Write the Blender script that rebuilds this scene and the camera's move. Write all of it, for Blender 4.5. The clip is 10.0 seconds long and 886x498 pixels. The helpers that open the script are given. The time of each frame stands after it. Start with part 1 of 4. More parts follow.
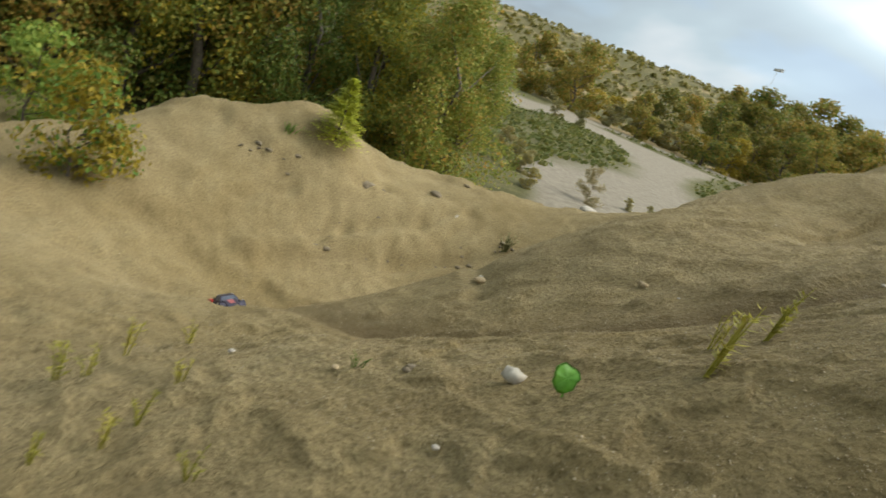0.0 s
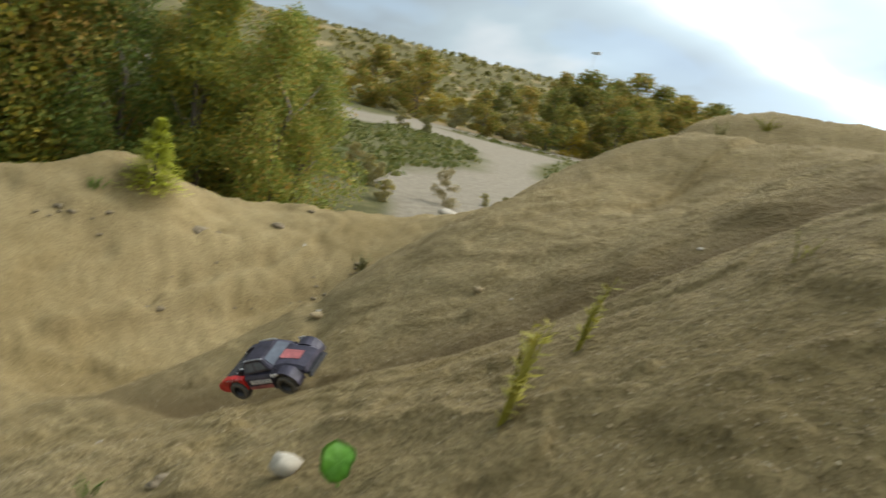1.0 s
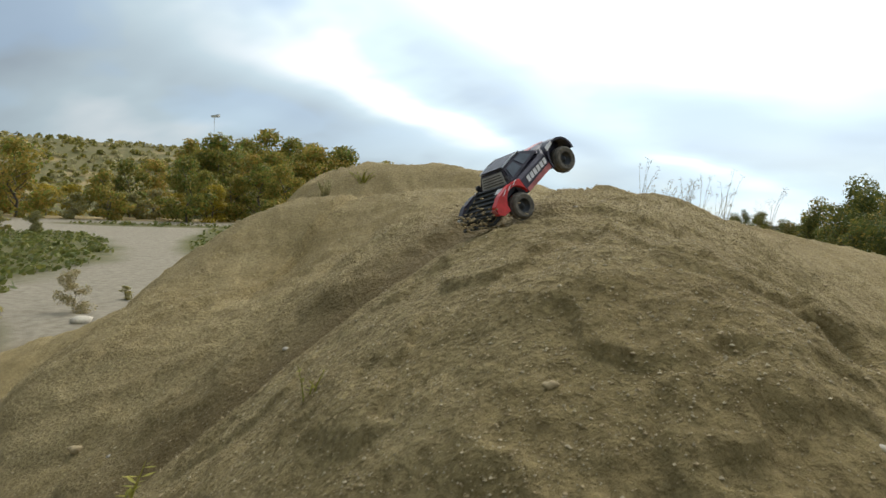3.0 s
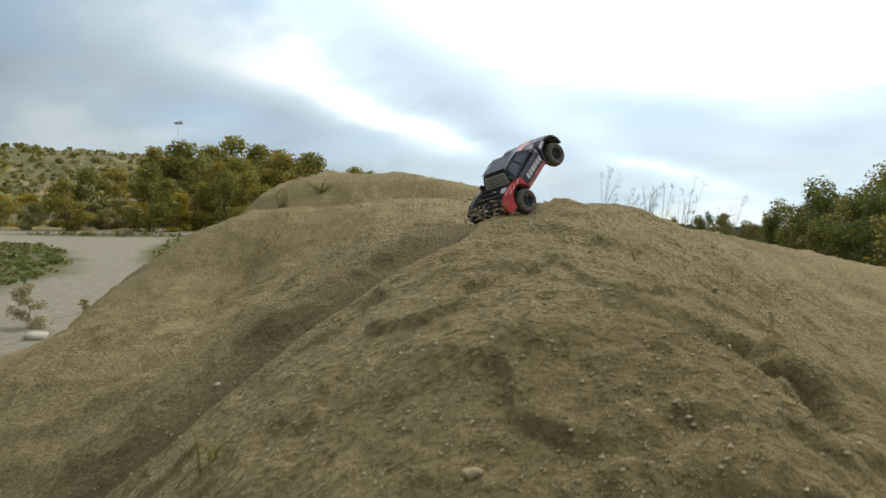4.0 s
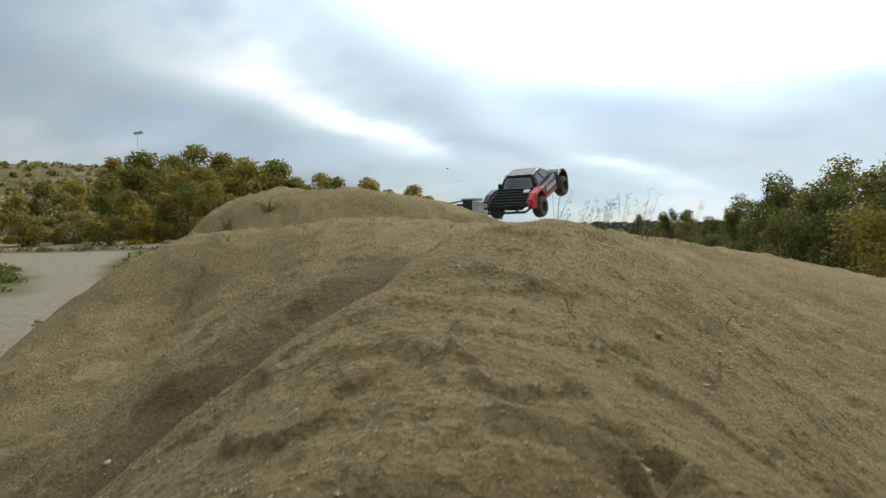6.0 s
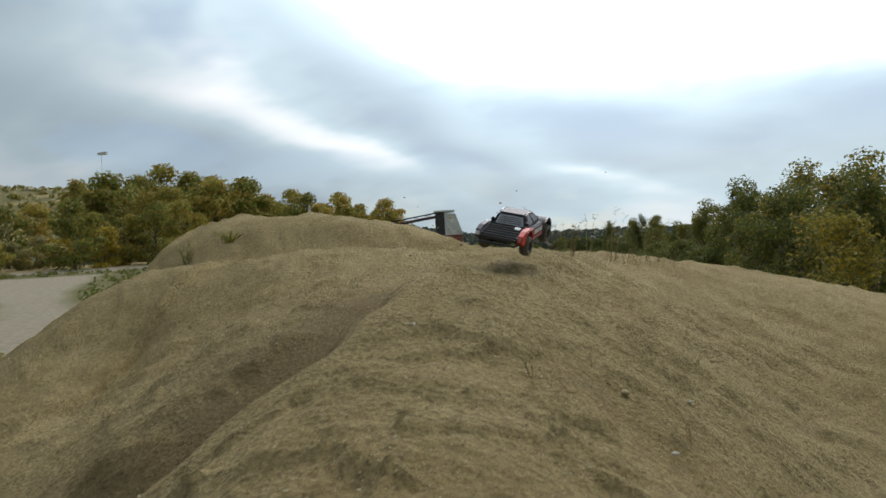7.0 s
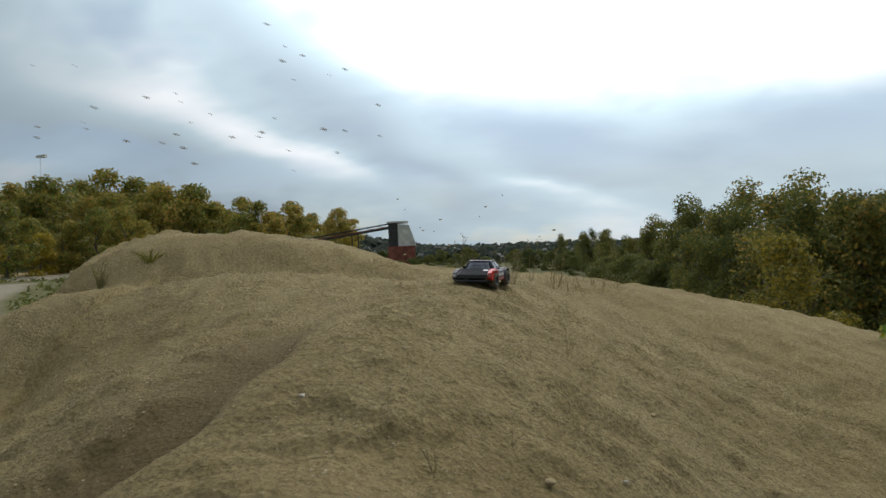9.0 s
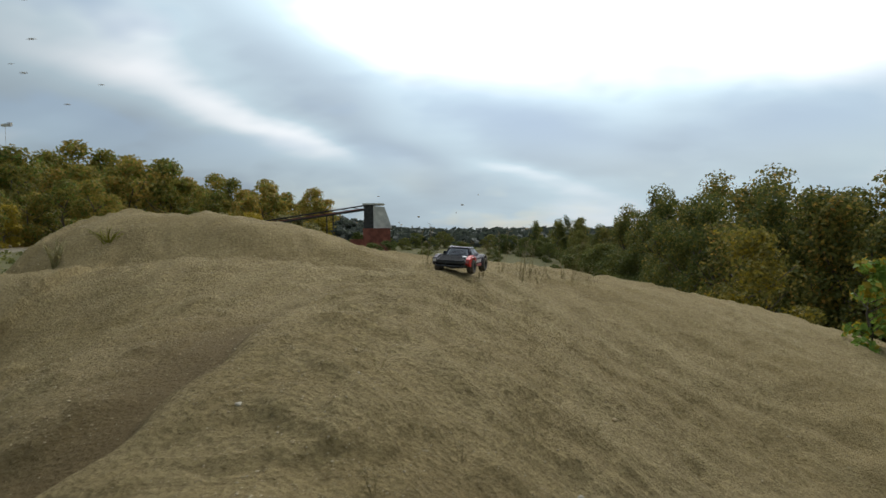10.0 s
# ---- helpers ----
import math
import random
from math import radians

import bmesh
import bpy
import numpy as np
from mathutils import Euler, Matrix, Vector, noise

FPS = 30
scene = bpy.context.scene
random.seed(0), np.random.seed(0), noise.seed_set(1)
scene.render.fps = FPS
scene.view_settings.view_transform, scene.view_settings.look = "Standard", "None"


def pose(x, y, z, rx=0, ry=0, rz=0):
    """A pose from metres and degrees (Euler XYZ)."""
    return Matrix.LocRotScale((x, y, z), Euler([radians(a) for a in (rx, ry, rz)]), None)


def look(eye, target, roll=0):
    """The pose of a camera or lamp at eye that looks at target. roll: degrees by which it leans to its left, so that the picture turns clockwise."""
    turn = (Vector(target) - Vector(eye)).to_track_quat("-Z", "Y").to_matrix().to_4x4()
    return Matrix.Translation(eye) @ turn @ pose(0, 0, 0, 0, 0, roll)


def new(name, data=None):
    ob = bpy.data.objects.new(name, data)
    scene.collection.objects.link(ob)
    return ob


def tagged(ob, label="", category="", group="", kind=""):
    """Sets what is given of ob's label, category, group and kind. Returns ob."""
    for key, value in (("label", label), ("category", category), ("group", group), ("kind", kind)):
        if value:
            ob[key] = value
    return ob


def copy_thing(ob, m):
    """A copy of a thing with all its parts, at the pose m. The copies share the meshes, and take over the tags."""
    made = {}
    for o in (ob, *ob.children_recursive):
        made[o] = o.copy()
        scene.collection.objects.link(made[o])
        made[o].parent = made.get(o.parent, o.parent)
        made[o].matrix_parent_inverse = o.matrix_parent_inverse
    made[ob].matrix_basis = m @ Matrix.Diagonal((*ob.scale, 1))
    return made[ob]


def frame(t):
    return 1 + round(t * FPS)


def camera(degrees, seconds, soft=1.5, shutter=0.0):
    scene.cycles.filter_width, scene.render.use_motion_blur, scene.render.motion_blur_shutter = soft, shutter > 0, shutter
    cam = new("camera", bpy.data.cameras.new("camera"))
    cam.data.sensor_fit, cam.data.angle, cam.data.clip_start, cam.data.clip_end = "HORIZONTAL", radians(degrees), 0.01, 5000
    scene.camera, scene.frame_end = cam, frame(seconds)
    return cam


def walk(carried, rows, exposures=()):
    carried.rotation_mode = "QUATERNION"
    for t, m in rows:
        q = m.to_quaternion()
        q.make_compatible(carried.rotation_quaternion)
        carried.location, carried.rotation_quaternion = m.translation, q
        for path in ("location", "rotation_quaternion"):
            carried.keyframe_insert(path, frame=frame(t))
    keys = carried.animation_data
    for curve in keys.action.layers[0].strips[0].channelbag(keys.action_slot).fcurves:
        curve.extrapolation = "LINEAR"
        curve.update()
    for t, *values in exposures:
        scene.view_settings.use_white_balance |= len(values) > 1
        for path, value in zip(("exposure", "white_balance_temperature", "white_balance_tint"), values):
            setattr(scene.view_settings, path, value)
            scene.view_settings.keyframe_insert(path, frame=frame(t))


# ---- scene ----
cam = camera(70.0, 10.0, soft=1.5, shutter=0.5)
PATH = [
    (0.0, pose(-0.056, -0.791, 4.656, 73.72, -21.74, 59.50)),
    (0.5, pose(-0.168, -0.494, 4.652, 76.44, -18.06, 54.03)),
    (1.0, pose(-0.213, -0.208, 4.729, 79.37, -13.63, 45.29)),
    (1.5, pose(-0.063, -0.089, 4.888, 82.65, -7.81, 35.68)),
    (2.0, pose(-0.021, -0.016, 4.991, 86.84, -1.05, 22.14)),
    (2.2, pose(-0.040, -0.063, 4.980, 88.08, -2.19, 15.75)),
    (2.5, pose(0.001, 0.000, 5.001, 87.97, -1.97, 15.78)),
    (3.0, pose(0.026, 0.103, 5.025, 88.36, -1.29, 14.23)),
    (3.2, pose(0.037, 0.131, 5.034, 88.42, -1.00, 13.99)),
    (4.3, pose(0.096, 0.376, 5.109, 89.15, -0.14, 10.77)),
    (4.5, pose(0.112, 0.406, 5.115, 89.34, 0.26, 10.70)),
    (5.0, pose(0.145, 0.482, 5.155, 89.13, 0.58, 10.00)),
    (5.5, pose(0.175, 0.560, 5.193, 88.99, 0.91, 9.16)),
    (5.7, pose(0.189, 0.582, 5.204, 89.04, 1.19, 9.09)),
    (6.8, pose(0.274, 0.676, 5.407, 89.45, 2.51, 6.96)),
    (7.0, pose(0.277, 0.740, 5.410, 90.03, 3.23, 6.39)),
    (7.5, pose(0.318, 0.840, 5.462, 90.73, 3.24, 5.38)),
    (8.0, pose(0.351, 0.937, 5.496, 91.40, 3.42, 4.51)),
    (8.5, pose(0.384, 1.031, 5.521, 91.38, 2.90, 3.29)),
    (9.0, pose(0.417, 1.106, 5.543, 90.77, 2.60, 2.22)),
    (9.5, pose(0.452, 1.166, 5.570, 89.90, 1.98, 1.24)),
    (10.0, pose(0.482, 1.229, 5.597, 89.20, 1.00, -0.00)),
]
walk(cam, PATH, exposures=((0.0, 0.14, 6550, 10), (1.0, 0.14, 6550, 10), (2.2, 0.0, 6500, 10), (5.0, -0.25, 6450, 10), (7.5, -0.5, 6400, 10), (10.0, -0.65, 6350, 10)))

# ---- world, sun and sky ----
SUN_UP, SUN_TURN = radians(50), radians(-14)      # height over the horizon; turn from +y to the left
SUN_WAY = Vector((-math.sin(SUN_TURN) * math.cos(SUN_UP), math.cos(SUN_TURN) * math.cos(SUN_UP), math.sin(SUN_UP)))


def build_world():
    world = bpy.data.worlds.new("overcast_sky")
    scene.world = world
    world.use_nodes = True
    nt = world.node_tree
    nt.nodes.clear()
    n, ln = nt.nodes.new, nt.links.new

    def math_node(op, a, b=None, c=None, clamp=False):
        m = n("ShaderNodeMath")
        m.operation, m.use_clamp = op, clamp
        for i, v in enumerate((a, b, c)):
            if v is None:
                continue
            if isinstance(v, (int, float)):
                m.inputs[i].default_value = v
            else:
                ln(v, m.inputs[i])
        return m.outputs[0]

    out = n("ShaderNodeOutputWorld")
    sky = n("ShaderNodeTexSky")
    sky.sky_type, sky.sun_disc = "NISHITA", False
    sky.sun_elevation, sky.sun_rotation = SUN_UP, -SUN_TURN
    tc = n("ShaderNodeTexCoord")
    sep = n("ShaderNodeSeparateXYZ")
    ln(tc.outputs["Generated"], sep.inputs[0])
    up = math_node("MAXIMUM", sep.outputs[2], 0.0)
    lift = math_node("ADD", up, 0.34)
    flat = n("ShaderNodeCombineXYZ")
    ln(math_node("DIVIDE", sep.outputs[0], lift), flat.inputs[0])
    ln(math_node("DIVIDE", sep.outputs[1], lift), flat.inputs[1])
    # broad cloud banks lying across the view, and finer billows in them
    turn = n("ShaderNodeMapping")
    turn.inputs["Rotation"].default_value = (0, 0, radians(25))
    turn.inputs["Scale"].default_value = (0.62, 1.0, 1.0)
    turn.inputs["Location"].default_value = (3.1, 1.7, 0)
    ln(flat.outputs[0], turn.inputs[0])
    big = n("ShaderNodeTexNoise")
    big.inputs["Scale"].default_value, big.inputs["Detail"].default_value, big.inputs["Roughness"].default_value = 1.25, 3.0, 0.4
    big.inputs["Distortion"].default_value = 0.3
    ln(turn.outputs[0], big.inputs["Vector"])
    fine = n("ShaderNodeTexNoise")
    fine.inputs["Scale"].default_value, fine.inputs["Detail"].default_value = 4.0, 3.0
    ln(turn.outputs[0], fine.inputs["Vector"])
    cover = math_node("ADD", math_node("MULTIPLY", big.outputs["Fac"], 0.50), math_node("MULTIPLY", fine.outputs["Fac"], 0.12))
    cover = math_node("ADD", cover, 0.19)
    # the long cloud banks and the thin places between them: middle, turn, half length, half width, density
    warp = n("ShaderNodeVectorMath")
    warp.operation = "MULTIPLY_ADD"
    ln(fine.outputs["Color"], warp.inputs[0])
    warp.inputs[1].default_value = (0.24, 0.24, 0.0)
    ln(flat.outputs[0], warp.inputs[2])
    thin = 0.0                       # where the blue shows through
    for cx, cy, way, long, wide, dense in CLOUDS:
        place = n("ShaderNodeMapping")
        place.vector_type = "TEXTURE"
        place.inputs["Location"].default_value = (cx + 0.12, cy + 0.12, 0)
        place.inputs["Rotation"].default_value = (0, 0, radians(way))
        place.inputs["Scale"].default_value = (long, wide, 1)
        ln(warp.outputs[0], place.inputs[0])
        span = n("ShaderNodeVectorMath")
        span.operation = "DOT_PRODUCT"
        ln(place.outputs[0], span.inputs[0])
        ln(place.outputs[0], span.inputs[1])
        fall = math_node("POWER", 2.718, math_node("MULTIPLY", span.outputs["Value"], -0.7))
        cover = math_node("MULTIPLY_ADD", fall, dense, cover)
        if 0.0 < dense < 0.091 and cx > -0.5:
            thin = math_node("ADD", thin, fall)
    # thin cloud glows round the hidden sun
    dot = n("ShaderNodeVectorMath")
    dot.operation = "DOT_PRODUCT"
    ln(tc.outputs["Generated"], dot.inputs[0])
    dot.inputs[1].default_value = SUN_WAY
    near_sun = math_node("POWER", math_node("MAXIMUM", dot.outputs["Value"], 0.0), 5.5)
    ramp = n("ShaderNodeValToRGB")
    ln(math_node("SUBTRACT", cover, math_node("MULTIPLY", near_sun, 0.20)), ramp.inputs[0])
    cr = ramp.color_ramp
    cr.elements[0].position, cr.elements[0].color = 0.33, (1.0, 1.0, 1.0, 1)
    cr.elements[1].position, cr.elements[1].color = 0.64, (0.29, 0.345, 0.41, 1)
    mid = cr.elements.new(0.48)
    mid.color = (0.50, 0.61, 0.665, 1)
    gain = math_node("ADD", math_node("MULTIPLY", near_sun, CLOUD_GLOW), CLOUD_BASE)
    cloud = n("ShaderNodeBackground")
    ln(ramp.outputs[0], cloud.inputs["Color"])
    ln(gain, cloud.inputs["Strength"])
    clear = n("ShaderNodeBackground")
    ln(sky.outputs[0], clear.inputs["Color"])
    clear.inputs["Strength"].default_value = 0.13
    hole = n("ShaderNodeTexNoise")
    hole.inputs["Scale"].default_value, hole.inputs["Detail"].default_value = 2.3, 3.0
    off = n("ShaderNodeMapping")
    off.inputs["Location"].default_value = (7.3, 2.2, 0)
    ln(flat.outputs[0], off.inputs[0])
    ln(off.outputs[0], hole.inputs["Vector"])
    gap = n("ShaderNodeMapRange")
    gap.inputs["From Min"].default_value, gap.inputs["From Max"].default_value = 0.49, 0.60
    gap.inputs["To Min"].default_value, gap.inputs["To Max"].default_value = 0.02, 0.42
    ln(hole.outputs["Fac"], gap.inputs["Value"])
    mix = n("ShaderNodeMixShader")
    ln(math_node("MAXIMUM", gap.outputs[0], math_node("MULTIPLY", thin, 0.85), clamp=True), mix.inputs[0])
    ln(cloud.outputs[0], mix.inputs[1])
    ln(clear.outputs[0], mix.inputs[2])
    ln(mix.outputs[0], out.inputs[0])


CLOUDS = ((-0.91, 1.68, 47, 0.42, 0.14, 0.13), (-0.35, 1.62, 69, 0.43, 0.13, 0.16), (0.37, 1.97, 29, 0.36, 0.12, 0.07), (1.06, 1.77, -37, 0.26, 0.19, 0.08), (-0.16, 2.17, 48, 0.16, 0.09, 0.09),
          (-0.50, 1.86, 54, 0.50, 0.065, -0.11), (0.28, 2.22, 21, 0.17, 0.07, -0.12), (-0.98, 1.97, 44, 0.46, 0.15, 0.09), (0.70, 1.30, 15, 0.65, 0.30, -0.17), (-0.95, 1.25, 40, 0.55, 0.26, 0.09))
CLOUD_BASE, CLOUD_GLOW = 0.90, 6.0
build_world()
sun = new("sun", bpy.data.lights.new("sun", "SUN"))
sun.data.energy, sun.data.angle, sun.data.color = 0.65, radians(25), (1.0, 0.95, 0.86)
sun.matrix_world = look((0, 0, 60), Vector((0, 0, 60)) - SUN_WAY)


# ---- materials ----
def material(name, rough=0.8, metal=0.0):
    m = bpy.data.materials.new(name)
    m.use_nodes = True
    b = m.node_tree.nodes["Principled BSDF"]
    b.inputs["Roughness"].default_value, b.inputs["Metallic"].default_value = rough, metal
    return m, m.node_tree, b


def noise_tex(nt, scale, detail=4.0, rough=0.55, vec=None):
    t = nt.nodes.new("ShaderNodeTexNoise")
    t.inputs["Scale"].default_value, t.inputs["Detail"].default_value, t.inputs["Roughness"].default_value = scale, detail, rough
    if vec is None:
        g = nt.nodes.new("ShaderNodeNewGeometry")
        vec = g.outputs["Position"]
    nt.links.new(vec, t.inputs["Vector"])
    return t.outputs["Fac"]


def ramp_of(nt, fac, stops):
    r = nt.nodes.new("ShaderNodeValToRGB")
    nt.links.new(fac, r.inputs[0])
    e = r.color_ramp.elements
    while len(e) < len(stops):
        e.new(0.5)
    for el, (p, c) in zip(e, stops):
        el.position, el.color = p, (*c, 1)
    return r.outputs[0]


def mix_col(nt, fac, a, b, mode="MIX"):
    m = nt.nodes.new("ShaderNodeMix")
    m.data_type, m.blend_type = "RGBA", mode
    for s, v in ((m.inputs[0], fac), (m.inputs[6], a), (m.inputs[7], b)):
        if isinstance(v, (int, float)):
            s.default_value = v
        elif isinstance(v, tuple):
            s.default_value = (*v, 1)
        else:
            nt.links.new(v, s)
    return m.outputs[2]


def bump_to(nt, b, heights):
    prev = None
    for h, strength, dist in heights:
        bp = nt.nodes.new("ShaderNodeBump")
        bp.inputs["Strength"].default_value, bp.inputs["Distance"].default_value = strength, dist
        nt.links.new(h, bp.inputs["Height"])
        if prev:
            nt.links.new(prev, bp.inputs["Normal"])
        prev = bp.outputs[0]
    nt.links.new(prev, b.inputs["Normal"])


def attr(nt, name):
    a = nt.nodes.new("ShaderNodeAttribute")
    a.attribute_name = name
    return a.outputs["Fac"]


def plain(name, col, rough=0.6, metal=0.0, scale=30.0, vary=0.25, bump=0.0):
    """A painted or moulded surface with slight dirt and wear."""
    m, nt, b = material(name, rough, metal)
    tc = nt.nodes.new("ShaderNodeTexCoord")
    f = noise_tex(nt, scale, 5, 0.6, tc.outputs["Object"])
    dark = tuple(c * (1 - vary) for c in col)
    lite = tuple(min(1, c * (1 + vary) + 0.01) for c in col)
    nt.links.new(ramp_of(nt, f, [(0.3, dark), (0.7, lite)]), b.inputs["Base Color"])
    if bump:
        bump_to(nt, b, [(f, bump, 0.002)])
    return m


def ground_material():
    m, nt, b = material("sandy_ground", 0.95)
    b.inputs["Specular IOR Level"].default_value = 0.15
    broad, patch = noise_tex(nt, 0.35, 5), noise_tex(nt, 2.3, 6, 0.6)
    grit, grain = noise_tex(nt, 38, 6, 0.7), noise_tex(nt, 150, 3, 0.6)
    v = nt.nodes.new("ShaderNodeTexVoronoi")
    v.inputs["Scale"].default_value = 55
    g = nt.nodes.new("ShaderNodeNewGeometry")
    nt.links.new(g.outputs["Position"], v.inputs["Vector"])
    sand = ramp_of(nt, patch, [(0.28, (0.219, 0.158, 0.066)), (0.5, (0.293, 0.221, 0.097)), (0.72, (0.372, 0.292, 0.144))])
    sand = mix_col(nt, 0.5, sand, ramp_of(nt, broad, [(0.3, (0.206, 0.154, 0.064)), (0.7, (0.345, 0.276, 0.148))]))
    speck = ramp_of(nt, grit, [(0.33, (0.44, 0.40, 0.34)), (0.5, (1, 1, 1)), (0.66, (1.30, 1.30, 1.27))])
    sand = mix_col(nt, 0.6, sand, speck, "MULTIPLY")
    sand = mix_col(nt, 0.35, sand, ramp_of(nt, v.outputs["Color"], [(0.0, (0.55, 0.52, 0.48)), (1.0, (1.35, 1.35, 1.35))]), "MULTIPLY")
    # dark brown painted along the track for the shade in its groove
    track_shade = mix_col(nt, attr(nt, "track_shade"), sand, (0.150, 0.106, 0.046))
    pale = ramp_of(nt, patch, [(0.3, (0.195, 0.165, 0.115)), (0.7, (0.295, 0.258, 0.188))])
    col = mix_col(nt, attr(nt, "gravel"), track_shade, pale)
    turf = ramp_of(nt, noise_tex(nt, 1.1, 6, 0.65), [(0.3, (0.068, 0.070, 0.024)), (0.55, (0.122, 0.112, 0.043)), (0.75, (0.18, 0.152, 0.068))])
    col = mix_col(nt, attr(nt, "turf"), col, turf)
    nt.links.new(col, b.inputs["Base Color"])
    bump_to(nt, b, [(grit, 1.0, 0.030), (v.outputs["Distance"], 0.6, 0.010), (grain, 0.6, 0.005)])
    return m


def leaf_material(name, stops):
    m, nt, b = material(name, 0.6)
    b.inputs["Specular IOR Level"].default_value = 0.25
    g = nt.nodes.new("ShaderNodeNewGeometry")
    oi = nt.nodes.new("ShaderNodeObjectInfo")
    a = nt.nodes.new("ShaderNodeMath")
    a.operation, a.inputs[1].default_value = "MULTIPLY", 0.55
    nt.links.new(g.outputs["Random Per Island"], a.inputs[0])
    c = nt.nodes.new("ShaderNodeMath")
    c.operation, c.inputs[1].default_value = "MULTIPLY_ADD", 0.45
    nt.links.new(oi.outputs["Random"], c.inputs[0])
    nt.links.new(a.outputs[0], c.inputs[2])
    col = ramp_of(nt, c.outputs[0], stops)
    nt.links.new(col, b.inputs["Base Color"])
    tr = nt.nodes.new("ShaderNodeBsdfTranslucent")
    nt.links.new(col, tr.inputs[0])
    mx = nt.nodes.new("ShaderNodeMixShader")
    mx.inputs[0].default_value = 0.42
    nt.links.new(b.outputs[0], mx.inputs[1])
    nt.links.new(tr.outputs[0], mx.inputs[2])
    nt.links.new(mx.outputs[0], nt.nodes["Material Output"].inputs[0])
    return m


GROUND = ground_material()
LEAF_GREEN = leaf_material("green_leaves", [(0.0, (0.072, 0.118, 0.022)), (0.45, (0.168, 0.226, 0.040)), (0.75, (0.275, 0.290, 0.050)), (1.0, (0.40, 0.34, 0.06))])
LEAF_DARK = leaf_material("dark_green_leaves", [(0.0, (0.064, 0.090, 0.022)), (0.5, (0.128, 0.144, 0.036)), (0.85, (0.195, 0.188, 0.046)), (1.0, (0.31, 0.25, 0.06))])
LEAF_OLIVE = leaf_material("olive_leaves", [(0.0, (0.100, 0.109, 0.024)), (0.4, (0.249, 0.219, 0.044)), (0.75, (0.419, 0.299, 0.060)), (1.0, (0.539, 0.299, 0.070))])
LEAF_YELLOW = leaf_material("yellow_leaves", [(0.0, (0.158, 0.135, 0.017)), (0.5, (0.372, 0.281, 0.028)), (1.0, (0.540, 0.417, 0.045))])
LEAF_DUSTY = leaf_material("dusty_shrub_leaves", [(0.0, (0.15, 0.155, 0.06)), (0.5, (0.31, 0.285, 0.12)), (1.0, (0.48, 0.41, 0.20))])
LEAF_FRESH = leaf_material("fresh_green_leaves", [(0.0, (0.09, 0.17, 0.025)), (0.6, (0.20, 0.30, 0.05)), (1.0, (0.33, 0.36, 0.06))])
STRAW = leaf_material("dry_straw", [(0.0, (0.20, 0.155, 0.07)), (0.6, (0.36, 0.29, 0.14)), (1.0, (0.47, 0.40, 0.22))])
WEED = leaf_material("yellowing_weed", [(0.0, (0.20, 0.20, 0.03)), (0.5, (0.36, 0.33, 0.05)), (1.0, (0.50, 0.42, 0.07))])
BARK = plain("bark", (0.10, 0.08, 0.055), 0.9, 0, 8, 0.4, 0.6)
STONE = plain("pale_stone", (0.40, 0.355, 0.27), 0.9, 0, 25, 0.3, 0.5)
CLOD = plain("dry_clod", (0.33, 0.25, 0.13), 0.95, 0, 60, 0.35, 0.8)


# ---- small builders ----
def mesh_from(name, verts, faces, mat=None, smooth=False):
    me = bpy.data.meshes.new(name)
    me.from_pydata([tuple(v) for v in verts], [], [tuple(f) for f in faces])
    if mat:
        me.materials.append(mat)
    if smooth:
        me.polygons.foreach_set("use_smooth", [True] * len(me.polygons))
    me.update()
    return me


def part(name, bm, mat, parent, label="", smooth=False):
    me = bpy.data.meshes.new(name)
    if smooth:
        for f in bm.faces:
            f.smooth = True
    bmesh.ops.recalc_face_normals(bm, faces=bm.faces)
    bm.to_mesh(me)
    bm.free()
    me.materials.append(mat)
    ob = new(name, me)
    ob.parent = parent
    if label:
        tagged(ob, label)
    return ob


def tube(verts, faces, pts, radii, sides=6):
    """Adds a bent, tapered tube through the points."""
    base = len(verts)
    for i, (p, r) in enumerate(zip(pts, radii)):
        a = Vector(pts[min(i + 1, len(pts) - 1)]) - Vector(pts[max(i - 1, 0)])
        q = a.to_track_quat("Z", "Y")
        for k in range(sides):
            w = 2 * math.pi * k / sides
            verts.append(Vector(p) + q @ Vector((r * math.cos(w), r * math.sin(w), 0)))
    for i in range(len(pts) - 1):
        for k in range(sides):
            k2 = (k + 1) % sides
            faces.append((base + i * sides + k, base + i * sides + k2, base + (i + 1) * sides + k2, base + (i + 1) * sides + k))
    faces.append([base + (len(pts) - 1) * sides + k for k in range(sides)])


# ---- the relief of the ground ----
FLOOR = 0.0                      # the quarry floor
LIFT = 5.0
# x, y and height of the heaped mounds and the hollows between them
CREST = (
    (0, 1.3, 0.815),
    (0.6, 2, -0.064),
    (-0.2, 2.6, 0.374),
    (0.4, 3.6, 0.875),
    (1.4, 3.2, -0.399),
    (-0.9, 1.2, -0.188),
    (-1, 2.4, -0.052),
    (-0.9, 3.8, 0.553),
    (0.3, 5.2, 1.719),
    (-1.2, 5.2, -2.345),
    (2, 5.5, -1.415),
    (-2.4, 3.6, -0.266),
    (-2.6, 5.6, 1.591),
    (0.2, 7.5, -2.196),
    (-2, 8, 0.716),
    (3.5, 8, -0.129),
    (-4.5, 7.5, 0.501),
    (4, 3, -0.450),
    (-2, 0.8, 0.406),
    (-3.5, 1.8, -0.770),
)
